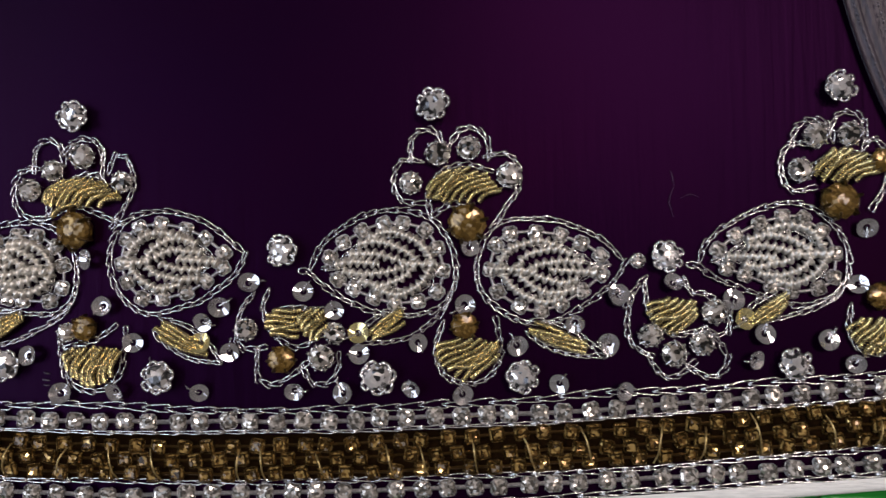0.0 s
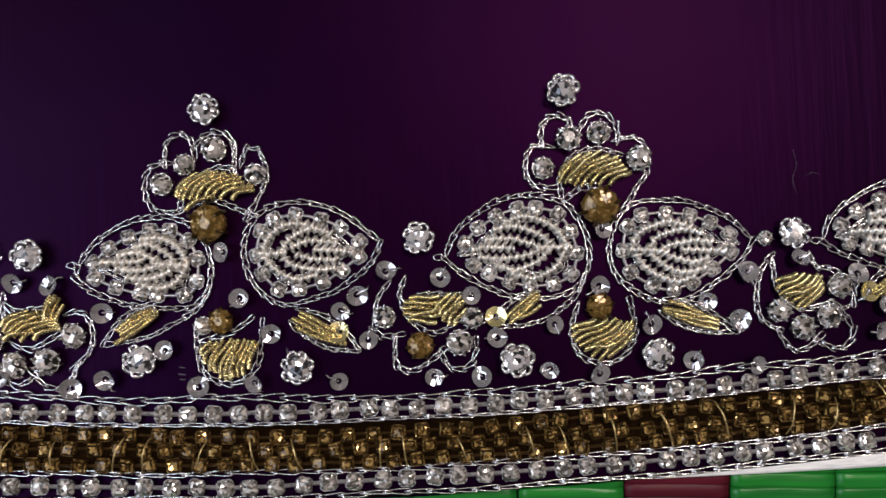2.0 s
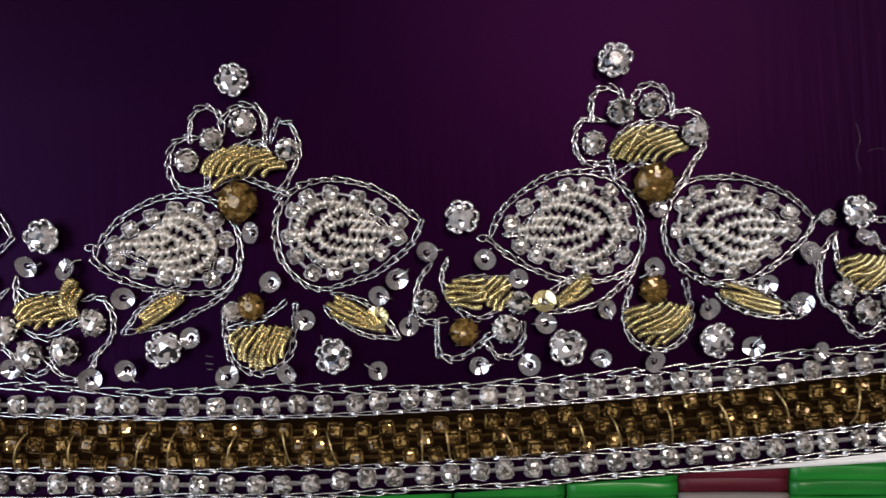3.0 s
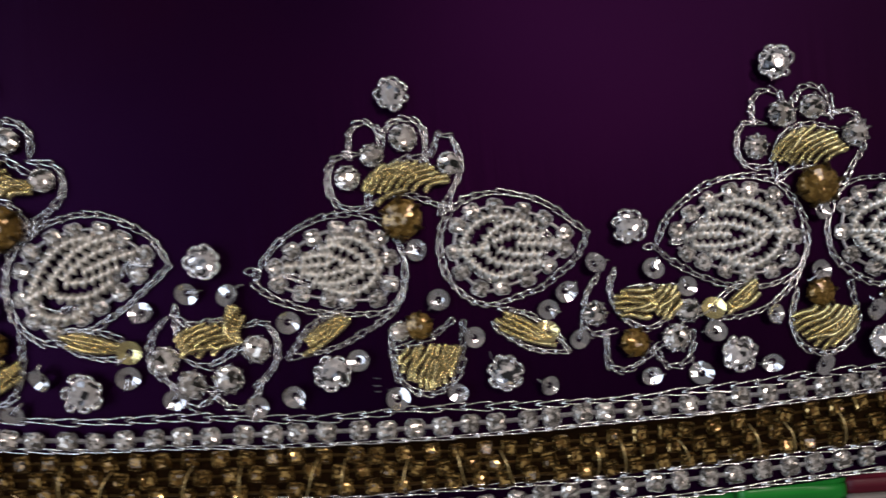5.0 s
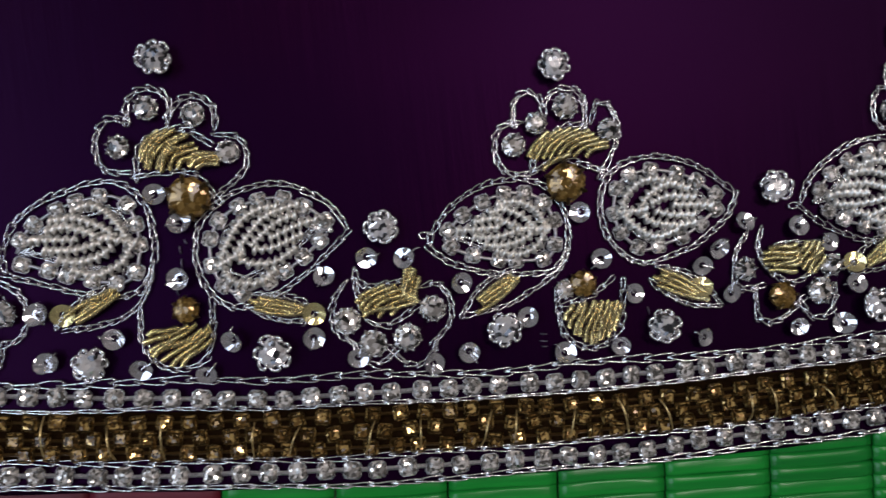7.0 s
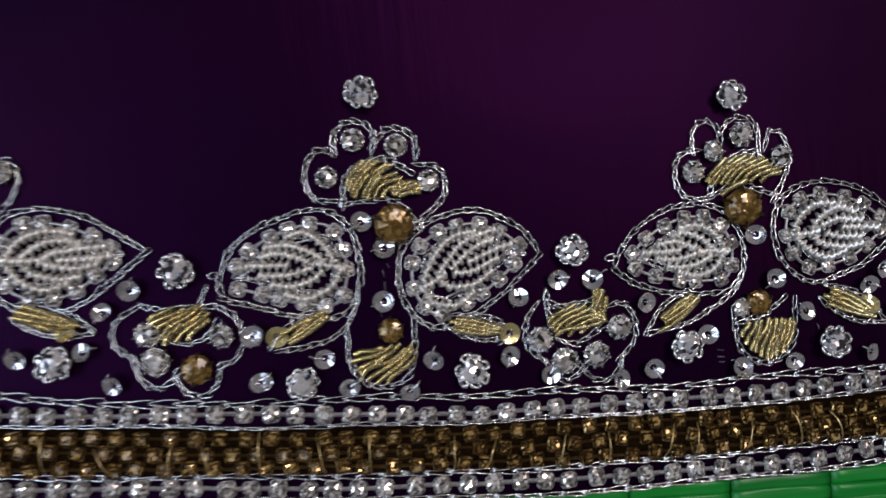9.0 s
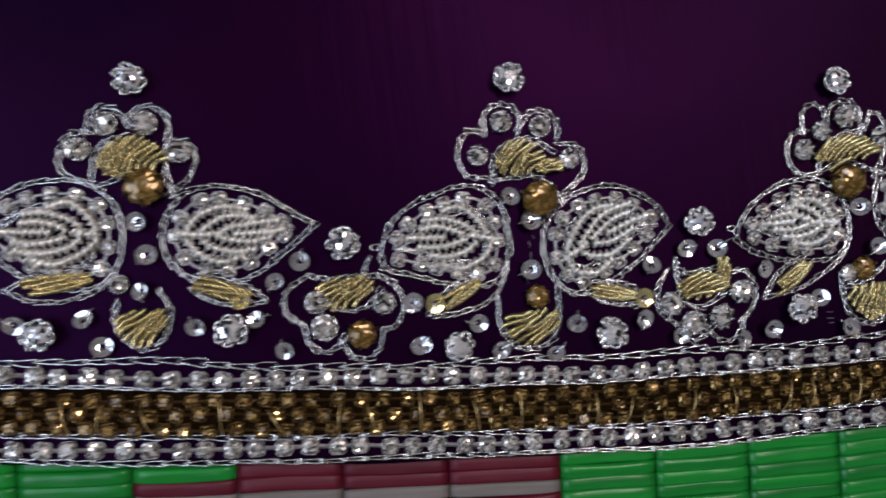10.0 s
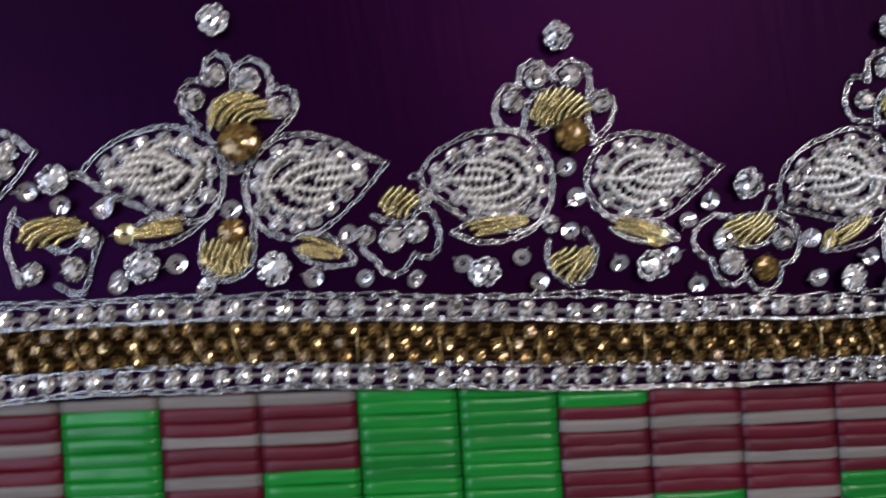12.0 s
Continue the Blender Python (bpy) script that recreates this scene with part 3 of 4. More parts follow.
def pleated_cloth():
    """A sheer gathered piece lying on the satin."""
    nu, nv = 70, 40
    v = []
    for j in range(nv + 1):
        t = j / nv
        for i in range(nu + 1):
            u = i / nu
            x = 118.7 + 15.5 * (1 - t) ** 2.6 + u * (26 + 10 * t)
            y = -14 + t * 75
            z = 0.9 + 0.55 * math.sin(u * 110 + 2 * math.sin(t * 5)) * (0.4 + 0.6 * noise.noise(Vector((u * 9, t * 2, 0)))) + 1.2 * math.sin(math.pi * u)
            v.append((x, y, z))
    n, w = len(v), nu + 1
    v += [(x, y, z - 0.35) for x, y, z in v]
    f = [(j * w + i, j * w + i + 1, (j + 1) * w + i + 1, (j + 1) * w + i) for j in range(nv) for i in range(nu)]
    f += [tuple(n + k for k in q[::-1]) for q in f]
    f += [((j + 1) * w, j * w, n + j * w, n + (j + 1) * w) for j in range(nv)]
    f += [(i, i + 1, n + i + 1, n + i) for i in range(nu)]
    f += [(j * w + nu, (j + 1) * w + nu, n + (j + 1) * w + nu, n + j * w + nu) for j in range(nv)]
    f += [(nv * w + i + 1, nv * w + i, n + nv * w + i, n + nv * w + i + 1) for i in range(nu)]
    ob = new("pleated_cloth", mesh_of("pleated_cloth", np.array(v) * MM, f, PLEAT, True))
    tagged(ob, "sheer greyish purple gathered cloth lying on the satin", "cloth")
    # rows of small pale gathering stitches that follow the edge
    for inwards in (0.6, 4.2, 6.4, 9.5):
        s = Soup()
        for k in range(58):
            t = k / 58
            x = 118.7 + 15.5 * (1 - t) ** 2.6 + inwards + 0.3 * noise.noise(Vector((k * 0.4, inwards, 0)))
            y = -14 + t * 75
            s.add(*tube([(x, y, 1.9), (x - 0.05, y + 0.3, 2.2), (x - 0.1, y + 0.75, 1.9)], 0.09, 4))
        under("gathering_stitches", mesh_of("gathering_stitches", np.array(s.v) * MM, s.f, DULL_THREAD, True), ob, None, "row of small pale gathering stitches")


pleated_cloth()

# ---- border trims ----
FROM, TO = -246.0, 150.0


def stone_trim(name, label, offset, cut, cup, size, pitch, start, wob):
    """A cup chain of stones along the hem, on its own strand."""
    r = random.Random(start * 10)
    s = Soup()
    line = []
    places = []
    for i in range(int((TO - FROM - start) / pitch)):
        x = FROM + start + i * pitch + r.uniform(-0.4, 0.4)
        y, dy = hem(x)
        dy_off = offset + wob * noise.noise(Vector((x * 0.03, offset, 5.0))) + r.uniform(-0.12, 0.12)
        places.append((x - dy * dy_off, y + dy_off, math.degrees(math.atan(dy))))
    for px, py, turn in places:
        line.append((px, py, 0.45))
    s.add(*tube(smooth_path(line, 2.0), 0.34 if cut is CUSHION_CUT else 0.26, 4))
    base = new(name, mesh_of(name, np.array(s.v) * MM, s.f, STRAND if cut is CUSHION_CUT else GOLD_STRAND))
    tagged(base, label, "trim", "stone trims")
    for px, py, turn in places:
        c = under("rhinestone", cup, base, at(px, py, 0.05, turn + r.uniform(-12, 12), size, (r.uniform(-10, 10), r.uniform(-10, 10))))
        under("crystal", cut, c, pose(0, 0, 0.22, r.uniform(-5, 5), r.uniform(-5, 5), r.uniform(-9, 9) + 90 * r.randrange(4)) @ Matrix.Scale(1.05, 4))


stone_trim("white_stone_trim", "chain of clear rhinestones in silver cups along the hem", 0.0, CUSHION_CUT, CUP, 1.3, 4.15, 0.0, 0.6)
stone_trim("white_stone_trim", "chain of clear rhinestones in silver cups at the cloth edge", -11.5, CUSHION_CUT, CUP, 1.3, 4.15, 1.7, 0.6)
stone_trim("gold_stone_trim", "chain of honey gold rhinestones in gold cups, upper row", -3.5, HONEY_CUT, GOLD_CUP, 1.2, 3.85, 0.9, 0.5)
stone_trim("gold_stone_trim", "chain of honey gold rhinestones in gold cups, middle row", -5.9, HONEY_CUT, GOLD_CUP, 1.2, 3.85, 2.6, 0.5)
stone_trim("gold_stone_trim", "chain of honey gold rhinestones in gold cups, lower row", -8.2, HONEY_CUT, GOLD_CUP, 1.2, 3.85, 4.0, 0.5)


def stitch_line(offset, link, width, wob):
    s = Soup()
    pts = []
    for x in np.arange(FROM, TO, 6.0):
        y, dy = hem(x)
        pts.append((x, y + offset + wob * noise.noise(Vector((x * 0.045, offset, 1.0))), 0.15))
    chain_stitch(s, pts, link, width, 0.12, rng)
    ob = new("chain_stitch_line", mesh_of("chain_stitch_line", np.array(s.v) * MM, s.f, SILVER_THREAD, True))
    tagged(ob, "silver metallic chain stitch line along the hem", "embroidery", "chain stitch lines")


def backing_ribbon():
    v, xs = [], np.arange(FROM, TO, 3.0)
    for x in xs:
        y, dy = hem(x)
        for o, z in ((-2.2, 0.0), (-2.1, 0.12), (-9.4, 0.12), (-9.5, 0.0)):
            v.append((x, y + o + 0.2 * noise.noise(Vector((x * 0.1, o, 2.0))), z))
    f = [(4 * i + k, 4 * i + k + 1, 4 * i + k + 5, 4 * i + k + 4) for i in range(len(xs) - 1) for k in range(3)]
    ob = new("backing_ribbon", mesh_of("backing_ribbon", np.array(v) * MM, [q[::-1] for q in f], RIBBON, True))
    tagged(ob, "dark brown ribbon under the gold stone rows", "ribbon")


backing_ribbon()
stitch_line(2.3, 5.2, 1.15, 1.1)
stitch_line(-1.75, 5.0, 0.55, 0.7)
stitch_line(-9.75, 5.0, 0.8, 0.7)
stitch_line(-13.7, 5.0, 0.8, 0.6)


def tacking(x, low, high, lean):
    y, dy = hem(x)
    pts = [(x, y + low, 0.5), (x + lean * 0.3, y + low * 0.7 + high * 0.3, 1.75), (x + lean * 0.6, y + low * 0.3 + high * 0.7, 1.8), (x + lean, y + high, 0.5)]
    v, f = tube(smooth_path(pts, 0.5), 0.13, 5)
    ob = new("tacking_thread", mesh_of("tacking_thread", v * MM, f, GOLD_THREAD, True))
    tagged(ob, "loose gold tacking thread across the stone rows", "thread", "tacking threads")


for x in np.arange(-235, 140, 8.6):
    tacking(x + rng.uniform(-2.5, 2.5), -9.2, rng.uniform(-5.0, -2.4), rng.uniform(-2.6, 2.6))

# ---- embroidered motifs, plan places in mm ----

# motif group A
flower_stone(0.1, 0.2, 2.8)
clear_stone(-7.5, -11.3, 1.8)
clear_stone(-3.7, -8.4, 1.7)
clear_stone(1.2, -6.1, 2)
clear_stone(7.6, -10.4, 1.7)
stitched_loop((-6.3, -7.9), (-8.5, -7.9), (-10.2, -10), (-10.4, -13), (-8.9, -15.4), (-6.7, -15.8))
stitched_loop((-2.1, -6.9), (-2.4, -4.8), (-3.7, -3.4), (-5.5, -3.6), (-6.7, -5.1), (-6.8, -7.3))
stitched_loop((4.5, -6.3), (4.1, -4.7), (3, -3.6), (1.5, -3.2), (0, -3.5), (-1.1, -4.6))
stitched_loop((4.5, -5.8), (4.2, -8.6), (4.3, -11.8))
stitched_loop((5.4, -8.6), (6.4, -6.1), (8, -6.2), (8.9, -8.2), (9.4, -10.5), (8.5, -13.3), (6.2, -16.7))
gold_fan(0.9, -12.3, 12.2, 4.9, 33, 1.3)
stitched_loop((-4.9, -15.2), (-3.8, -12), (-0.5, -9.8), (3.1, -9), (4.5, -11.3))
stitched_loop((-5.5, -15.9), (-1.1, -14.4), (1.6, -14.7), (6.2, -16.7))
amber_stone(0.1, -18, 3.1)
silver_sequin(1.9, -22.8)
leaf((-21.8, -23.9), (-20.5, -21.9), (-18, -19.7), (-13.5, -17.3), (-8.8, -16.5), (-4.6, -17.3), (-1.6, -20), (-0.3, -23.5), (-0.4, -27.1), (-1.7, -30.2), (-4.5, -31.5), (-10, -31.2), (-15.4, -30), (-19.8, -27.9), (-22.2, -25.5))
leaf((27.3, -22.7), (24.2, -19.8), (21.5, -17.7), (17.9, -16.1), (13.8, -15.3), (10.2, -15.7), (7.3, -17.2), (5.6, -20.3), (5.1, -23.5), (5.7, -26.7), (7.7, -29.8), (10.9, -32), (14.5, -31.5), (19, -30.3), (23.1, -27.8), (26.2, -25.2))
leaflet(-8.5, -31.1, -18.1, -36.8, 4.1, (-0.6, -27.9), (-2.4, -31.3), (-7.1, -34.1), (-12, -36.1), (-17.5, -36.6))
leaflet(12.3, -33.5, 22.6, -39.7, 4.5)
gold_sequin(19.8, -36.7)
silver_sequin(20.3, -33.3)
silver_sequin(23, -30.8)
silver_sequin(24.5, -38.2)
silver_sequin(-18, -31.5)
silver_sequin(4.2, -30.4)
silver_sequin(8.9, -36.4)
silver_sequin(-8.2, -38.1)
silver_sequin(-17.9, -42.2)
silver_sequin(-3.1, -44.3)
silver_sequin(5.9, -44.1)
silver_sequin(19.4, -44.6)
silver_sequin(-23.6, -43.4)
silver_sequin(27.8, -27.3)
flower_stone(-12, -39.4, 2.9)
flower_stone(13, -42, 2.9)
gold_fan(2, -39.2, 9.2, 6.4, 66, -1.6)
stitched_loop((-3.3, -34.9), (-3, -40.4), (-1.2, -43.2), (2, -44.2), (5.2, -42.9), (6.8, -39.8), (7.4, -35.2))
stitched_loop((-2.3, -36.8), (2.1, -36), (4.9, -34.2))
amber_stone(1.1, -33.9, 2.1)
clear_stone(-2, -34.5, 1.5)

# motif group B
flower_stone(58.2, 0.3, 2.9)
clear_stone(54.2, -11.9, 1.8)
clear_stone(58.7, -7.5, 2)
clear_stone(63.8, -6.7, 1.9)
clear_stone(69.9, -11.1, 2)
stitched_loop((55.7, -8.5), (53.5, -8), (51.8, -9.8), (51.5, -12.7), (52.9, -14.9), (55.1, -15.1))
stitched_loop((59.6, -6.9), (59.3, -4.8), (57.8, -3.5), (55.8, -3.6), (54.4, -5.2), (54.3, -7.3))
stitched_loop((66.7, -8), (66.8, -5.8), (65.7, -4), (63.9, -3.3), (62, -4), (60.9, -5.8))
stitched_loop((66.6, -8), (69.4, -7.6), (71.4, -9.7), (71.5, -13), (69.6, -15.7), (67.9, -18.2))
gold_fan(62.6, -12.8, 11.6, 5.4, 33, 0.9)
stitched_loop((57.1, -16.8), (57, -13.5), (59.1, -10.4), (62.8, -9.2), (66.1, -10.1))
stitched_loop((57.7, -17.2), (59.9, -15.6), (62.2, -15.3))
amber_stone(63.2, -18.5, 3.1)
silver_sequin(63.3, -22.4)
leaf((37.5, -25.8), (39.5, -21.8), (42.7, -19), (47.6, -16.6), (52.1, -16.2), (56.6, -17.2), (59.2, -19.7), (60.7, -23.1), (61.2, -26.2), (60.4, -29.4), (58.6, -31.8), (55, -33), (50.1, -33), (45.1, -31.3), (41.1, -29))
leaf((88.1, -25.5), (84.6, -21.9), (81.1, -19.9), (76.7, -18.5), (72.2, -18.1), (68.2, -18.8), (65.9, -20.9), (64.6, -24.5), (64.6, -28.1), (66.2, -31.2), (69.3, -33.5), (72.8, -34.9), (77.3, -34.3), (81.8, -31.9), (85.6, -28.9))
leaflet(53.4, -32.8, 45.1, -37.1, 4.1, (60.6, -28.9), (59.3, -32), (56.9, -34.4), (53.6, -36.4), (49.5, -37.3), (45.9, -37.3))
gold_sequin(45.3, -35.7)
leaflet(72.2, -35.1, 83.5, -40, 4.1)
silver_sequin(79.7, -34.8)
silver_sequin(84.9, -38.6)
silver_sequin(62.3, -31.6)
silver_sequin(54.7, -37.4)
silver_sequin(70.4, -38.2)
silver_sequin(45.3, -39.1)
silver_sequin(53.6, -44.5)
silver_sequin(61.6, -45.8)
silver_sequin(77, -44.4)
silver_sequin(86.6, -30.7)
silver_sequin(87, -45.7)
silver_sequin(42.6, -45.2)
silver_sequin(34.8, -44.6)
flower_stone(48.1, -42.7, 3)
flower_stone(71.1, -43, 2.9)
gold_fan(62.4, -39.4, 10, 6.4, 30, -1.5)
amber_stone(62.1, -34.8, 2.2)
stitched_loop((58.7, -34.7), (57.4, -38.4), (58.3, -42.1), (61, -44), (64.2, -44.1), (67, -41.9), (68, -38.7), (67.4, -35))

# motif group AB
flower_stone(33.5, -22.4, 2.8)
silver_sequin(36.6, -28.9)
silver_sequin(41.5, -32)
gold_fan(33.6, -33.6, 6.6, 5, -4, -0.6)
gold_fan(38.1, -33.9, 4.6, 5.2, 52, 0)
clear_stone(27.1, -34.7, 1.8)
clear_stone(41.5, -35.5, 1.8)
amber_stone(32.8, -39.7, 2.2)
clear_stone(39.2, -39.4, 2.1)
stitched_loop((28.1, -29.3), (26.7, -31.1), (25.7, -34.2), (25.5, -36.4), (26.9, -38), (29, -37.8))
stitched_loop((30.7, -28.9), (29.9, -31.1), (30.7, -34.3), (32.5, -36.5), (34.7, -37.7), (37, -37.2), (39, -36.2))
stitched_loop((33.5, -31.4), (37.1, -31.5), (40.6, -32.2))
stitched_loop((29, -38.5), (28.6, -40.7), (28.9, -42.8), (30.4, -43.7), (32.2, -43.4), (34.4, -42.2), (35.8, -41.1))
stitched_loop((36.2, -41.1), (37, -43), (38.5, -44), (40.5, -43.4), (41.8, -41.6), (41.9, -40.1))

# motif group C
flower_stone(121.8, 1.1, 2.8)
clear_stone(115.7, -11.7, 1.9)
clear_stone(118, -6.2, 2)
clear_stone(123.4, -6.1, 1.9)
amber_stone(128.3, -10.6, 1.9)
stitched_loop((117.1, -7.7), (114.8, -7.3), (113, -9.5), (112.9, -12.7), (114.6, -15), (116.9, -14.7))
stitched_loop((121, -6.8), (120.7, -5), (119.1, -3.8), (117, -3.8), (115.3, -4.9), (114.9, -6.7))
stitched_loop((126.1, -7), (126.1, -4.9), (125.1, -3.2), (123.3, -2.6), (121.6, -3.4), (120.7, -5.2))
stitched_loop((126, -8.3), (126.9, -6.8), (128.6, -8.1), (129.6, -10.6), (129.2, -14.2), (127.4, -17.2))
gold_fan(122.6, -11.4, 9.6, 5.4, 36, 0.8)
amber_stone(121.5, -16.9, 2.9)
silver_sequin(125.6, -21)
stitched_loop((118.9, -10.3), (122.5, -8.8), (125.5, -9.6))
leaf((99.4, -26.4), (100.6, -22.9), (103.7, -20.3), (107.8, -18.1), (112.2, -16.9), (115.7, -16.9), (118.3, -18.3), (121.4, -21), (122.8, -24.6), (122.7, -28.2), (121.2, -31.2), (116.3, -32.9), (111.9, -32.4), (106.6, -30.3), (102.2, -28.4))
leaflet(113.8, -31.6, 105.8, -35.9, 4, (122.5, -29), (120.7, -31.7), (116.3, -33.8), (111, -35.1), (107, -35.6))
gold_sequin(106.3, -34.9)
silver_sequin(95.2, -29)
silver_sequin(86.7, -30.6)
silver_sequin(85, -38.2)
silver_sequin(104.6, -31.9)
silver_sequin(109.3, -37.3)
silver_sequin(107.7, -41.3)
silver_sequin(119.1, -38.5)
silver_sequin(124, -29.9)
silver_sequin(123.2, -42.3)
flower_stone(113.6, -42.3, 2.9)
gold_fan(126.4, -37.4, 8.2, 5.7, 49, -1.2)
stitched_loop((123.2, -33.6), (122.7, -37.2), (124.4, -40.3), (127, -41), (129.6, -40))
amber_stone(127.4, -31.9, 2.1)

# motif group BC
flower_stone(94.4, -24.8, 2.7)
clear_stone(89.9, -25.2, 1.2)
gold_fan(95, -33.5, 8.2, 5.6, 32, -1.2)
clear_stone(91.5, -37, 1.9)
clear_stone(95.1, -40.2, 2)
clear_stone(99.6, -38.6, 1.9)
clear_stone(101.6, -33.6, 2)
stitched_loop((91, -28.3), (88.9, -30.7), (88.2, -34.3), (88.1, -36.9), (89.3, -39.2), (90.8, -39.9))
stitched_loop((91.1, -29.1), (91.1, -32.1), (92.4, -35.2), (94.6, -37), (97, -37.1), (99.3, -36.5))
stitched_loop((97.4, -28.6), (98, -30.4), (100.4, -30.9), (102, -32.1))
stitched_loop((103.9, -33.9), (104.2, -36.1), (103, -37.5), (101.4, -36.9))
stitched_loop((91.5, -40.6), (92.3, -42.5), (94, -43.9), (95.9, -43.5), (97.6, -42.2))
stitched_loop((97.6, -42.2), (99.3, -43.5), (101.1, -44.2), (103, -43), (103.7, -40.7), (102.5, -38.7), (101, -37.1))

# motif group Z
flower_stone(-59.6, 6.9, 2.9)
clear_stone(-66.5, -5.6, 1.7)
clear_stone(-61.8, -0.1, 1.8)
clear_stone(-55.1, -1.7, 1.8)
clear_stone(-50.8, -7.8, 1.7)
stitched_loop((-65.3, -1.7), (-67.4, -1.1), (-69.4, -3), (-70, -6.3), (-68.8, -8.9), (-66.6, -9.3))
stitched_loop((-59.1, -2.1), (-58.5, 0.3), (-59.9, 2.4), (-62.4, 2.9), (-64.5, 1.4), (-64.9, -1))
stitched_loop((-52.3, -3.6), (-52, -1.5), (-53, 0.2), (-55, 1.1), (-57, 0.6), (-58.4, -1))
stitched_loop((-52.2, -5), (-49, -5.8), (-48, -8.9), (-49.2, -11.3), (-52.8, -14))
gold_fan(-59.4, -6.9, 8.4, 6.2, 41, 1.0)
gold_fan(-54.2, -8.7, 5, 2.3, 6)
stitched_loop((-64.5, -10.2), (-63.6, -6), (-60.5, -3.8), (-56.7, -3.7), (-54, -5.7))
stitched_loop((-64.5, -10.2), (-59.1, -9.9), (-55.8, -10.7), (-53.3, -14.3))
amber_stone(-57.1, -14, 3.2)
silver_sequin(-62.1, -13.2)
silver_sequin(-59, -17.8)
leaf((-84.9, -19), (-83.6, -16.2), (-80.9, -13.7), (-76.6, -11.6), (-72.4, -10.6), (-68.6, -10.4), (-65.5, -11.8), (-63.7, -14.7), (-63, -18.9), (-63.4, -22.7), (-64.9, -26.3), (-67.7, -27.7), (-71.8, -27.2), (-76.5, -25.8), (-81.2, -23.9), (-85.1, -22.3))
leaf((-34.3, -21.8), (-35.5, -18.9), (-37.8, -16.4), (-41, -14.4), (-44.3, -13.3), (-48.5, -13.6), (-52.5, -14.9), (-55.6, -17.5), (-57.1, -21.2), (-57, -25.5), (-55.3, -29.1), (-52.2, -31.5), (-49.2, -30.9), (-45.2, -29.6), (-41.1, -27.3), (-37.1, -24.3))
leaflet(-68.7, -26.7, -78.2, -31.1, 3.7, (-63.8, -23.9), (-65.4, -28), (-68.4, -30.6), (-72.3, -31.6), (-77.2, -31.8))
gold_sequin(-77.2, -29.4)
leaflet(-50.4, -30.5, -39.7, -34, 3.8)
gold_sequin(-40.7, -33.6)
silver_sequin(-81, -29.1)
silver_sequin(-70.3, -33.7)
silver_sequin(-80.6, -36.3)
silver_sequin(-66.9, -38.7)
silver_sequin(-57.6, -40.7)
silver_sequin(-53.1, -36.1)
silver_sequin(-41.2, -37.2)
silver_sequin(-38.6, -28.2)
silver_sequin(-59.9, -26)
flower_stone(-74.1, -37.1, 2.8)
flower_stone(-47.4, -38.8, 3)
amber_stone(-59.4, -30.8, 2)
gold_fan(-61.2, -35.2, 9.6, 5.8, 24, -1.5)
stitched_loop((-66.2, -30), (-66.5, -34.7), (-64.4, -38.4), (-61.2, -39.6), (-57.7, -38.7), (-56.1, -35.1), (-55.7, -30.8))

# motif group ZA
flower_stone(-29.1, -21.7, 2.8)
silver_sequin(-31.9, -25.9)
silver_sequin(-26.2, -26.8)
silver_sequin(-34.9, -41)
gold_fan(-29.6, -32.8, 9.2, 4.6, 24, 0.4)
gold_fan(-25.7, -31, 2.6, 5.8, 80)
clear_stone(-35.9, -35.4, 2)
clear_stone(-32.2, -39.1, 2.1)
clear_stone(-27.1, -38.7, 2.1)
clear_stone(-22.7, -34.8, 2)
stitched_loop((-35.6, -29.7), (-37.4, -31.7), (-38.2, -34.2), (-37.7, -36.5), (-36, -38.2))
stitched_loop((-34, -28.1), (-34.1, -30.3), (-33.7, -32.6))
stitched_loop((-33.4, -29.5), (-32.2, -30.5), (-29.3, -30.3), (-27, -30.2))
stitched_loop((-32.6, -35.7), (-30.6, -36.8), (-28.2, -36.2), (-25.6, -34.7))
stitched_loop((-23.7, -31.4), (-21.9, -31), (-20.2, -32.8), (-19.8, -35.8), (-20.7, -38), (-22.5, -39.7))
stitched_loop((-22.7, -40.2), (-23.3, -41.9), (-25, -43.2), (-26.9, -43.3), (-28.3, -42.2), (-29.3, -41))
stitched_loop((-35.1, -39.2), (-34.3, -41), (-32.9, -42.5), (-31.1, -42.3), (-29.8, -41.3))

# motif group Y
flower_stone(-121.7, 13.1, 2.8)
clear_stone(-131, 2.9, 1.9)
clear_stone(-126.2, 6.6, 1.9)
clear_stone(-120.1, 6.1, 1.9)
clear_stone(-115.5, 0.7, 1.9)
stitched_loop((-128.9, 5.4), (-131.6, 5.9), (-133.7, 3.8), (-134.3, 0.9), (-132.8, -1.3), (-130.2, -2.3))
stitched_loop((-129.5, 5.9), (-128.5, 8.5), (-126.3, 9.5), (-124.2, 8.7), (-123.2, 6.9))
stitched_loop((-123, 7.1), (-121.5, 8.3), (-119.3, 8.9), (-117.2, 7.5), (-116.6, 5), (-117.2, 2.5))
stitched_loop((-116.8, 2.2), (-115.2, 2.8), (-113.5, 1.7), (-113, -0.7), (-114.5, -3.5), (-117, -5.3))
stitched_loop((-129.4, -1.8), (-128.9, 1), (-127.4, 3.5), (-124.3, 4.2))
stitched_loop((-117.6, 1.1), (-117.9, -2.7), (-117.5, -5))
stitched_loop((-128.7, -3.3), (-126.3, -2.5), (-124.9, -2.1))
gold_fan(-122.9, 0.6, 10.6, 6.4, 50, 1.2)
amber_stone(-121.6, -4.3, 3.1)
silver_sequin(-123.2, -9.7)
silver_sequin(-122.5, -15.3)
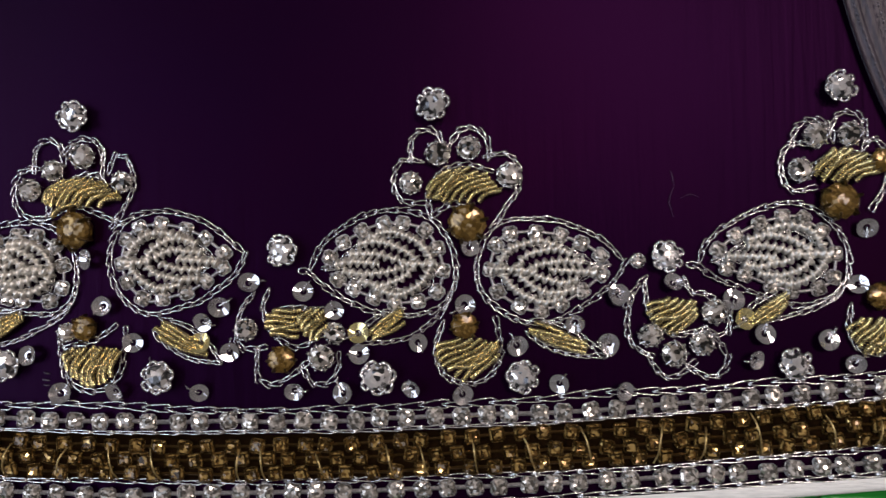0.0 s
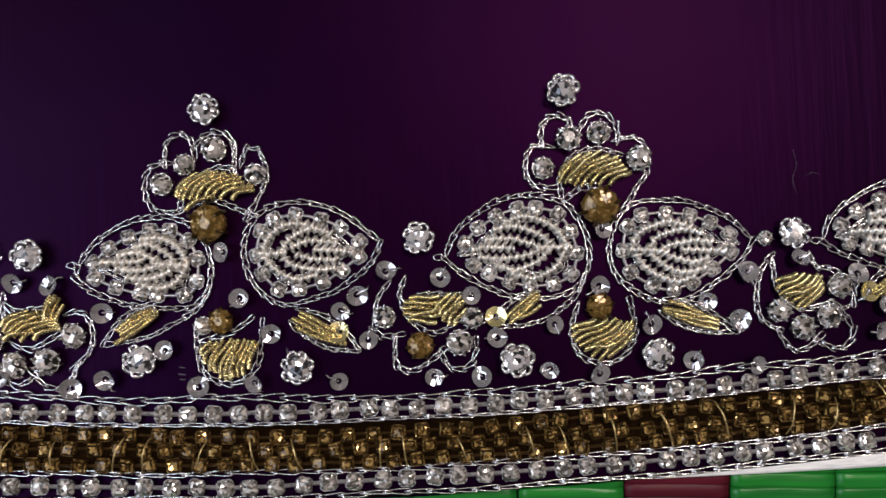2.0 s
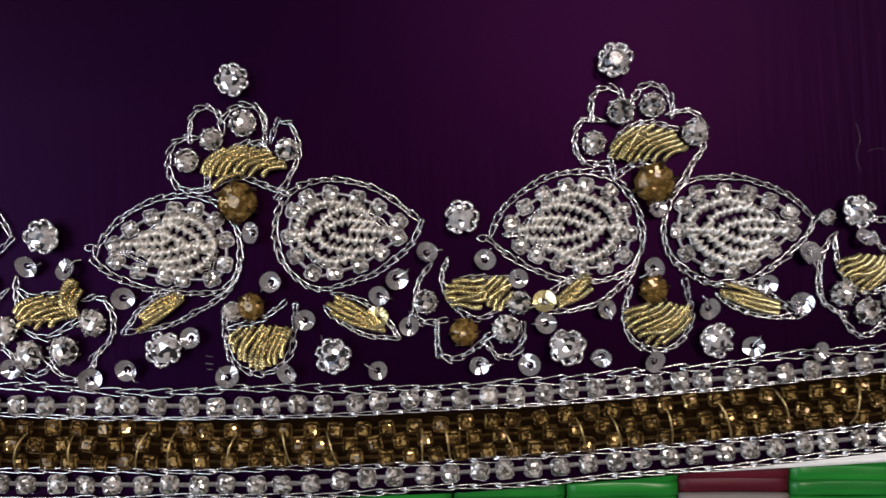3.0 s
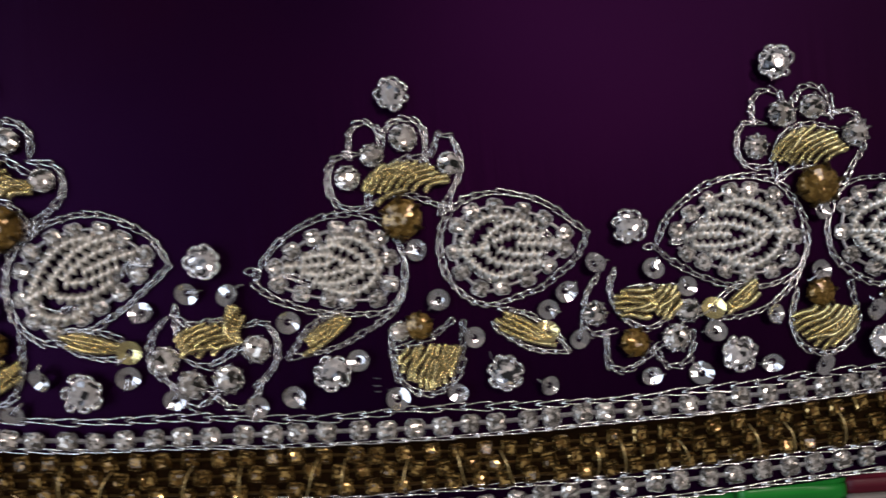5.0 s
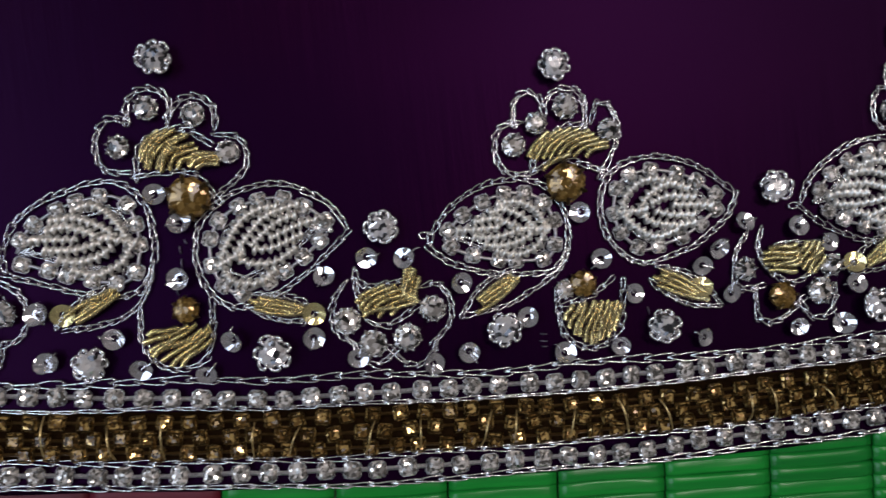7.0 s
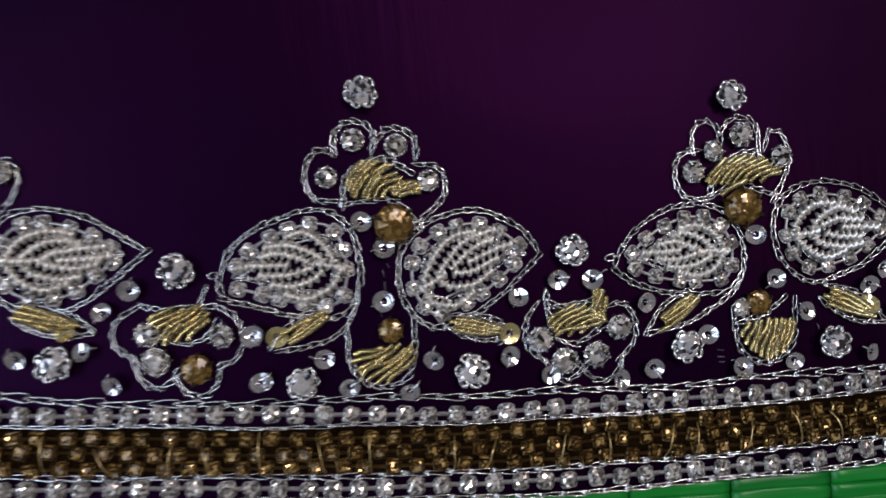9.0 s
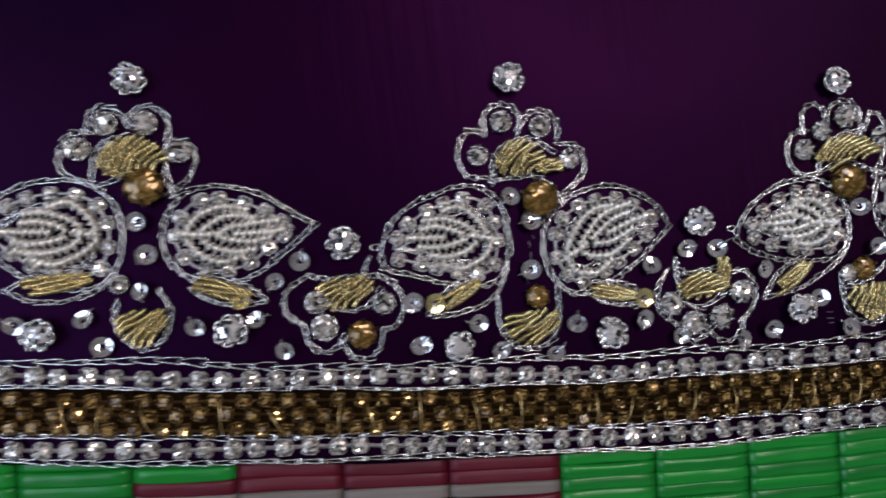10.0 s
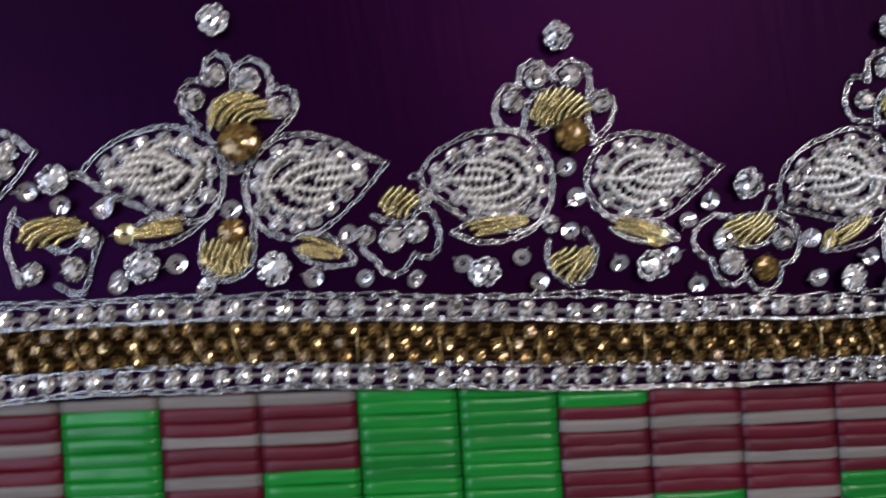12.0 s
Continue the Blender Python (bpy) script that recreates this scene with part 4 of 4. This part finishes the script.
leaf((-149.1, -7.6), (-146.6, -4.5), (-142.2, -2.3), (-137.5, -1.4), (-133, -1.8), (-128.8, -3.6), (-126.5, -7), (-125.8, -11.2), (-127, -15.6), (-129.4, -18.7), (-134.6, -19.3), (-141.2, -16.6), (-145.5, -12.8), (-148.5, -9.7))
leaf((-95.2, -13.8), (-99.1, -10.8), (-102.8, -8.1), (-107.6, -5.9), (-112.7, -5.3), (-116.6, -6.7), (-119.2, -10.3), (-119.9, -13.8), (-118.9, -17), (-116.3, -20), (-111.4, -21.4), (-106.1, -20.8), (-100.9, -17.6), (-97.3, -15.2))
leaflet(-130.8, -17.7, -144.3, -18.2, 4.4, (-127, -15.6), (-130.4, -19.5), (-135.9, -20.9), (-141.3, -20.2), (-144.7, -18.1))
leaflet(-116.6, -20.3, -105.1, -25.1, 4.4)
gold_sequin(-108.7, -24.6)
clear_stone(-127.5, -19.3, 1.5)
silver_sequin(-124.1, -21)
gold_fan(-124.8, -26.2, 8, 5.8, 36, -1.2)
stitched_loop((-128.3, -22.4), (-128.9, -24.9), (-127.9, -28), (-125.3, -30.2), (-122.2, -29.6), (-120.4, -26.9), (-120.1, -24.1), (-121, -22.1))
silver_sequin(-133.5, -24.3)
silver_sequin(-143.9, -23.6)
silver_sequin(-131.2, -29)
silver_sequin(-116.4, -27.7)
silver_sequin(-106.6, -28.1)
flower_stone(-140.3, -25.8, 2.9)
flower_stone(-110.9, -29.3, 3)

# motif group XY
gold_fan(-153.3, -11.4, 6.6, 5, 45)
clear_stone(-159.9, -16.2, 1.7)
clear_stone(-155.4, -17.6, 2.2)
clear_stone(-151, -16.9, 2)
clear_stone(-148.5, -11.3, 1.3)
stitched_loop((-157.8, -13.2), (-155.3, -14.6), (-152.7, -14.9), (-150.5, -13.7))
stitched_loop((-160.5, -18.1), (-160.3, -19.4), (-158.9, -20.5), (-158.1, -22.5), (-156.5, -23.7), (-154.4, -23.4), (-152.6, -21.6))
stitched_loop((-151.8, -21), (-149.7, -21.7), (-147.7, -20.4), (-147.1, -17), (-148.1, -13.8), (-149.7, -12.8))
silver_sequin(-160.9, -23.5)
silver_sequin(-152.6, -24.9)
silver_sequin(-162.7, -15.7)

# motif group YZ
flower_stone(-91.1, -17.3, 3)
silver_sequin(-98.5, -19.4)
silver_sequin(-102.9, -22.4)
silver_sequin(-80.7, -28.8)
silver_sequin(-80.2, -36)
silver_sequin(-102.7, -33.6)
gold_fan(-91.6, -25, 9.2, 5.2, 30, -1)
clear_stone(-96.7, -26.5, 1.9)
clear_stone(-95.8, -30.9, 2.2)
amber_stone(-90, -32.9, 2.4)
clear_stone(-85.5, -28.1, 1.9)
stitched_loop((-97.7, -22.2), (-100.4, -23.4), (-102, -25.3), (-101.9, -28), (-100.2, -29.3))
stitched_loop((-97, -21.9), (-95.1, -22.9), (-90.6, -23.1), (-87.3, -23.4))
stitched_loop((-93.7, -28), (-91.1, -28.8), (-88, -28.2), (-86.7, -26.7))
stitched_loop((-85.7, -23.6), (-83.3, -25.4), (-82.4, -29.1), (-83.7, -31.9), (-85.4, -32.5))
stitched_loop((-99.3, -30.2), (-98.7, -33), (-96.9, -34.9), (-94.6, -34.8), (-93.5, -33.6))
stitched_loop((-93.2, -34), (-92.1, -36.2), (-90, -37.2), (-87.7, -36.3), (-86.6, -33.6))
stitched_loop((-88.7, -23.1), (-87.7, -21.4))

# motif group X
flower_stone(-179.8, 23.5, 2.9)
clear_stone(-185, 10.7, 1.8)
clear_stone(-181, 14.3, 1.9)
clear_stone(-175.4, 12.9, 2)
clear_stone(-171.1, 7.7, 1.9)
stitched_loop((-182.9, 13.4), (-184.8, 14.3), (-187, 12.4), (-187.3, 9.5), (-185.6, 7.2))
stitched_loop((-182.8, 14.3), (-182.2, 17), (-180.2, 18.2), (-178.5, 17), (-178.1, 14.7))
stitched_loop((-178.2, 12.1), (-177.4, 15.2), (-175.2, 16.5), (-172.7, 15.3), (-171.9, 12.5), (-172.5, 10.4))
stitched_loop((-172.1, 10.9), (-170, 11.1), (-168.2, 9.1), (-168.9, 6.3), (-172.3, 3.4), (-176.4, -0))
stitched_loop((-183.2, 5.9), (-182.7, 8.7), (-180.7, 10.6), (-177.3, 11.1))
gold_fan(-177.8, 7.8, 10.6, 6.2, 28, 1.2)
amber_stone(-178.5, 2.3, 3.6)
silver_sequin(-179.9, -1.4)
leaf((-205.5, 0.9), (-203, 3.4), (-199.3, 5.6), (-194.8, 6.8), (-190, 7), (-185.9, 5.6), (-183, 3.1), (-182, -0.8), (-182.7, -5.1), (-185.1, -8.7), (-188.6, -9.5), (-193.6, -7.6), (-197.8, -4.9), (-202.1, -2.2))
leaf((-154.6, -4.6), (-158.6, -2.1), (-162.1, 0.2), (-166.6, 2.1), (-170.9, 2.7), (-174.6, 1.3), (-177.6, -1.6), (-178.9, -5.3), (-178.5, -9.4), (-176.6, -12.7), (-173.1, -14.8), (-167.6, -14.3), (-162.2, -11.3), (-157.6, -7.6))
leaflet(-189.5, -9.7, -199.7, -10.2, 4.4, (-183, -5.1), (-185.1, -8.4), (-188.6, -11), (-193, -12.7), (-197.7, -12.3), (-200, -10.4))
gold_sequin(-199.5, -10)
leaflet(-171.9, -15.3, -162.6, -20.4, 5.2)
gold_fan(-183.7, -15.9, 8.6, 6.8, 74, -0.8)
amber_stone(-182.1, -12.2, 2.3)
silver_sequin(-181.7, -8.6)
stitched_loop((-187.1, -12.2), (-188, -15.6), (-187.3, -18.6), (-184.3, -20.3), (-180.8, -19.3), (-179, -16.2), (-178.6, -12.9))
flower_stone(-197.3, -16, 3.1)
flower_stone(-175.7, -19.6, 3.1)
silver_sequin(-201.6, -4.9)
silver_sequin(-192, -16.3)
silver_sequin(-201.5, -17.5)
silver_sequin(-187.5, -21.1)
silver_sequin(-169.7, -21.9)

# motif group WX
flower_stone(-209.4, 0.8, 2.7)
gold_fan(-211.1, -7.6, 10.9, 4.6, 16)
clear_stone(-215.4, -14.4, 1.8)
clear_stone(-208.5, -14.5, 2)
silver_sequin(-214.1, -0.7)
silver_sequin(-202.3, -5.3)
silver_sequin(-202, -18.2)
silver_sequin(-209, -3.4)
stitched_loop((-217.1, -3.6), (-218.9, -9.1), (-218, -14.9))
stitched_loop((-216.4, -5.1), (-210.9, -11.2), (-207, -9.9))
clear_stone(-205.6, -9.6, 1.7)
stitched_loop((-211.8, -16.9), (-208.4, -18.9), (-206.5, -15.8), (-204.4, -11.3))
leaf((-212.3, 5.6), (-215.5, 8.8), (-220, 11.6), (-225, 12.6), (-229, 10.5), (-231, 6), (-230, 1), (-226.5, -2), (-221.5, -2.2), (-216, 1.5))


def lint(points):
    v, f = tube(smooth_path([(x, y, z) for x, y, z in points], 0.4), 0.02, 4)
    ob = new("loose_thread", mesh_of("loose_thread", v * MM, f, DULL_THREAD, True))
    tagged(ob, "fine loose pale thread lying on the satin", "thread", "loose threads")


lint(((95.5, -11.0, 0.3), (96.0, -13.5, 0.25), (95.2, -16.0, 0.3), (95.8, -18.5, 0.25)))
lint(((97.0, -15.5, 0.25), (98.6, -15.0, 0.3), (99.8, -15.4, 0.25)))

def faint_stitch(x0, y0, x1, y1):
    v, f = tube(smooth_path([(x0, y0, -0.1), (x0 * 0.7 + x1 * 0.3, y0 * 0.7 + y1 * 0.3, 0.12), (x0 * 0.3 + x1 * 0.7, y0 * 0.3 + y1 * 0.7, 0.12), (x1, y1, -0.1)], 0.3), 0.11, 4)
    ob = new("back_stitch", mesh_of("back_stitch", v * MM, f, DULL_THREAD, True))
    tagged(ob, "short dull grey stitch showing through the satin", "thread", "back stitches")


faint_stitch(-59.6, -21.1, -59.5, -22.3)
faint_stitch(-59.5, -23.0, -59.6, -24.4)
faint_stitch(-60.7, -27.2, -60.6, -28.5)
faint_stitch(-58.8, -20.2, -58.5, -20.9)
faint_stitch(-6.4, -41.0, -5.4, -41.2)
faint_stitch(-6.6, -42.1, -5.4, -42.3)
faint_stitch(-6.4, -43.0, -5.5, -43.1)
faint_stitch(11.1, -38.9, 11.3, -40.0)

# ---- woven mat ----
def straw_mesh(mat, length, depth, seed):
    """A flattened plastic straw with an uneven back, pinched where the binding threads cross it."""
    r = random.Random(seed)
    n, sides = 12, 12
    dent, sway = r.uniform(0.2, 0.6), r.uniform(-0.35, 0.35)
    v = []
    for i in range(n + 1):
        u = i / n
        pinch = 0.5 + 0.5 * min(1.0, (math.sin(math.pi * u) * 3.0) ** 0.7)
        for k in range(sides):
            a = 2 * math.pi * k / sides
            c, s = math.cos(a), math.sin(a)
            crease = 1 - dent * math.exp(-((c - sway) / 0.22) ** 2) * math.sin(math.pi * u)
            y = depth * 0.52 * abs(c) ** 0.75 * math.copysign(1, c) * (0.8 + 0.2 * pinch) + sway * math.sin(math.pi * u) * 0.9
            z = (1.0 if s > 0 else 0.7) * abs(s) ** 0.62 * math.copysign(1, s) * pinch * (crease if s > 0 else 1)
            v.append(((u - 0.5) * length, y, z + 0.12 * noise.noise(Vector((u * 5, c, seed * 3.1)))))
    f = [(i * sides + k, i * sides + (k + 1) % sides, (i + 1) * sides + (k + 1) % sides, (i + 1) * sides + k) for i in range(n) for k in range(sides)]
    f = [q[::-1] for q in f] + [tuple(range(sides)), tuple(n * sides + k for k in range(sides))[::-1]]
    return mesh_of("straw", np.array(v) * MM, f, mat, True)


COLUMN, ROW = 17.72, 2.367
STRAWS = {
    "g": [straw_mesh(GREEN, COLUMN * 0.98, ROW * 1.1, k) for k in range(6)],
    "r": [straw_mesh(MAROON, COLUMN * 0.985, ROW * 1.12, k) for k in range(6, 10)],
    "w": [straw_mesh(WHITE, COLUMN * 0.985, ROW * 1.0, k) for k in range(10, 14)],
}
MAT = new("woven_mat")
tagged(MAT, "woven plastic straw mat in green, maroon and white", "mat")
MAT.matrix_basis = pose(0, -0.052, -0.0029, 0, 0, -5.0)


COLUMNS = {-12: -216.7, -11: -200.1, -10: -183.2, -9: -166.0, -8: -148.0, -7: -130.0, -6: -113.2, -5: -95.7, -4: -77.4, -3: -57.6}


def column_start(col):
    return COLUMNS.get(col, -4.6 + col * COLUMN)


def slope_at(x):
    """How the rows of the mat tilt against its length, in degrees."""
    return -2.4 + 4.0 * min(1.0, max(0.0, (x + 90) / 100))


def sway(x):
    """The rows of the mat bend a little: their rise in mm and their slope in degrees, from a plan place in mm."""
    step = math.copysign(2.0, x + 100)
    return sum(step * math.tan(radians(slope_at(q))) for q in np.arange(-100, x, step)), slope_at(x)


def straw_colour(col, row):
    """Diamonds of maroon and white stripes among green; row 0 is at the top."""
    stripe = "w" if row % 3 == 0 else "r"
    first = {-14: 0, -13: 0, -12: 0, -11: 0, -10: 0, -9: 99, -8: 99, -7: 11, -6: 0, -5: 0, -4: 0, 4: 0}.get(col, 99)
    last = {-14: 99, -13: 99, -12: 10, -11: 99, -10: 15, -6: 18, -5: 21, -4: 17, 4: 99}.get(col, 99)
    return stripe if first <= row < last else "g"


def far_rows(y0, y1, x0, x1):
    """Plain green straws of the outer mat, one long piece a row."""
    s = Soup()
    for y in np.arange(y0, y1, ROW):
        v, f = tube([(x, y, 0.0) for x in (x0, x0 * 0.5 + x1 * 0.5, x1)], ROW * 0.5, 6)
        s.add([(p * MM, q * MM, z * 0.5 * MM) for p, q, z in v], f)
    return s


outer = Soup()
for block in ((157.8, 520, -760, 700), (-460, -94.5, -760, 700), (-93.5, 156, -760, -359), (-93.5, 156, 243.6, 700)):
    part_rows = far_rows(*block)
    outer.add(part_rows.v, part_rows.f)
tagged(under("straw_field", mesh_of("straw_field", outer.v, outer.f, GREEN, True), MAT), kind="stuff")
rest = {"g": Soup(), "r": Soup(), "w": Soup()}
data = {k: ([tuple(v.co) for v in some[0].vertices], [tuple(p.vertices) for p in some[0].polygons]) for k, some in STRAWS.items()}
for col in range(-20, 14):
    for row in range(-60, 45):
        c = straw_colour(col, row)
        x = (column_start(col) + column_start(col + 1)) / 2
        wide = (column_start(col + 1) - column_start(col)) / COLUMN
        rise, slope = sway(x)
        y = 12.0 - row * ROW - (1.8 if col == 4 else 0.0) + rise
        lift = rng.uniform(-0.22, 0.22)
        tip = rng.uniform(-0.6, 0.6)
        gy = y + math.sin(radians(-5.0)) * x - 52
        edge = hem(x)[0] - 14.5
        if -14 <= col < 8 and edge - 22 < gy < edge + 3:
            under("straw", rng.choice(STRAWS[c]), MAT, pose(x * MM, y * MM, lift * MM, rng.uniform(-5, 5), 0, tip + slope + rng.choice((0, 0, 180))) @ Matrix.Diagonal((wide, 1, 1, 1)))
        else:
            verts, faces = data[c]
            rest[c].add([(p + x * MM, q + y * MM, z + lift * MM) for p, q, z in verts], faces)
for k, mat in (("g", GREEN), ("r", MAROON), ("w", WHITE)):
    if rest[k].v:
        tagged(under("straw_field", mesh_of("straw_field", rest[k].v, rest[k].f, mat, True), MAT), kind="stuff")
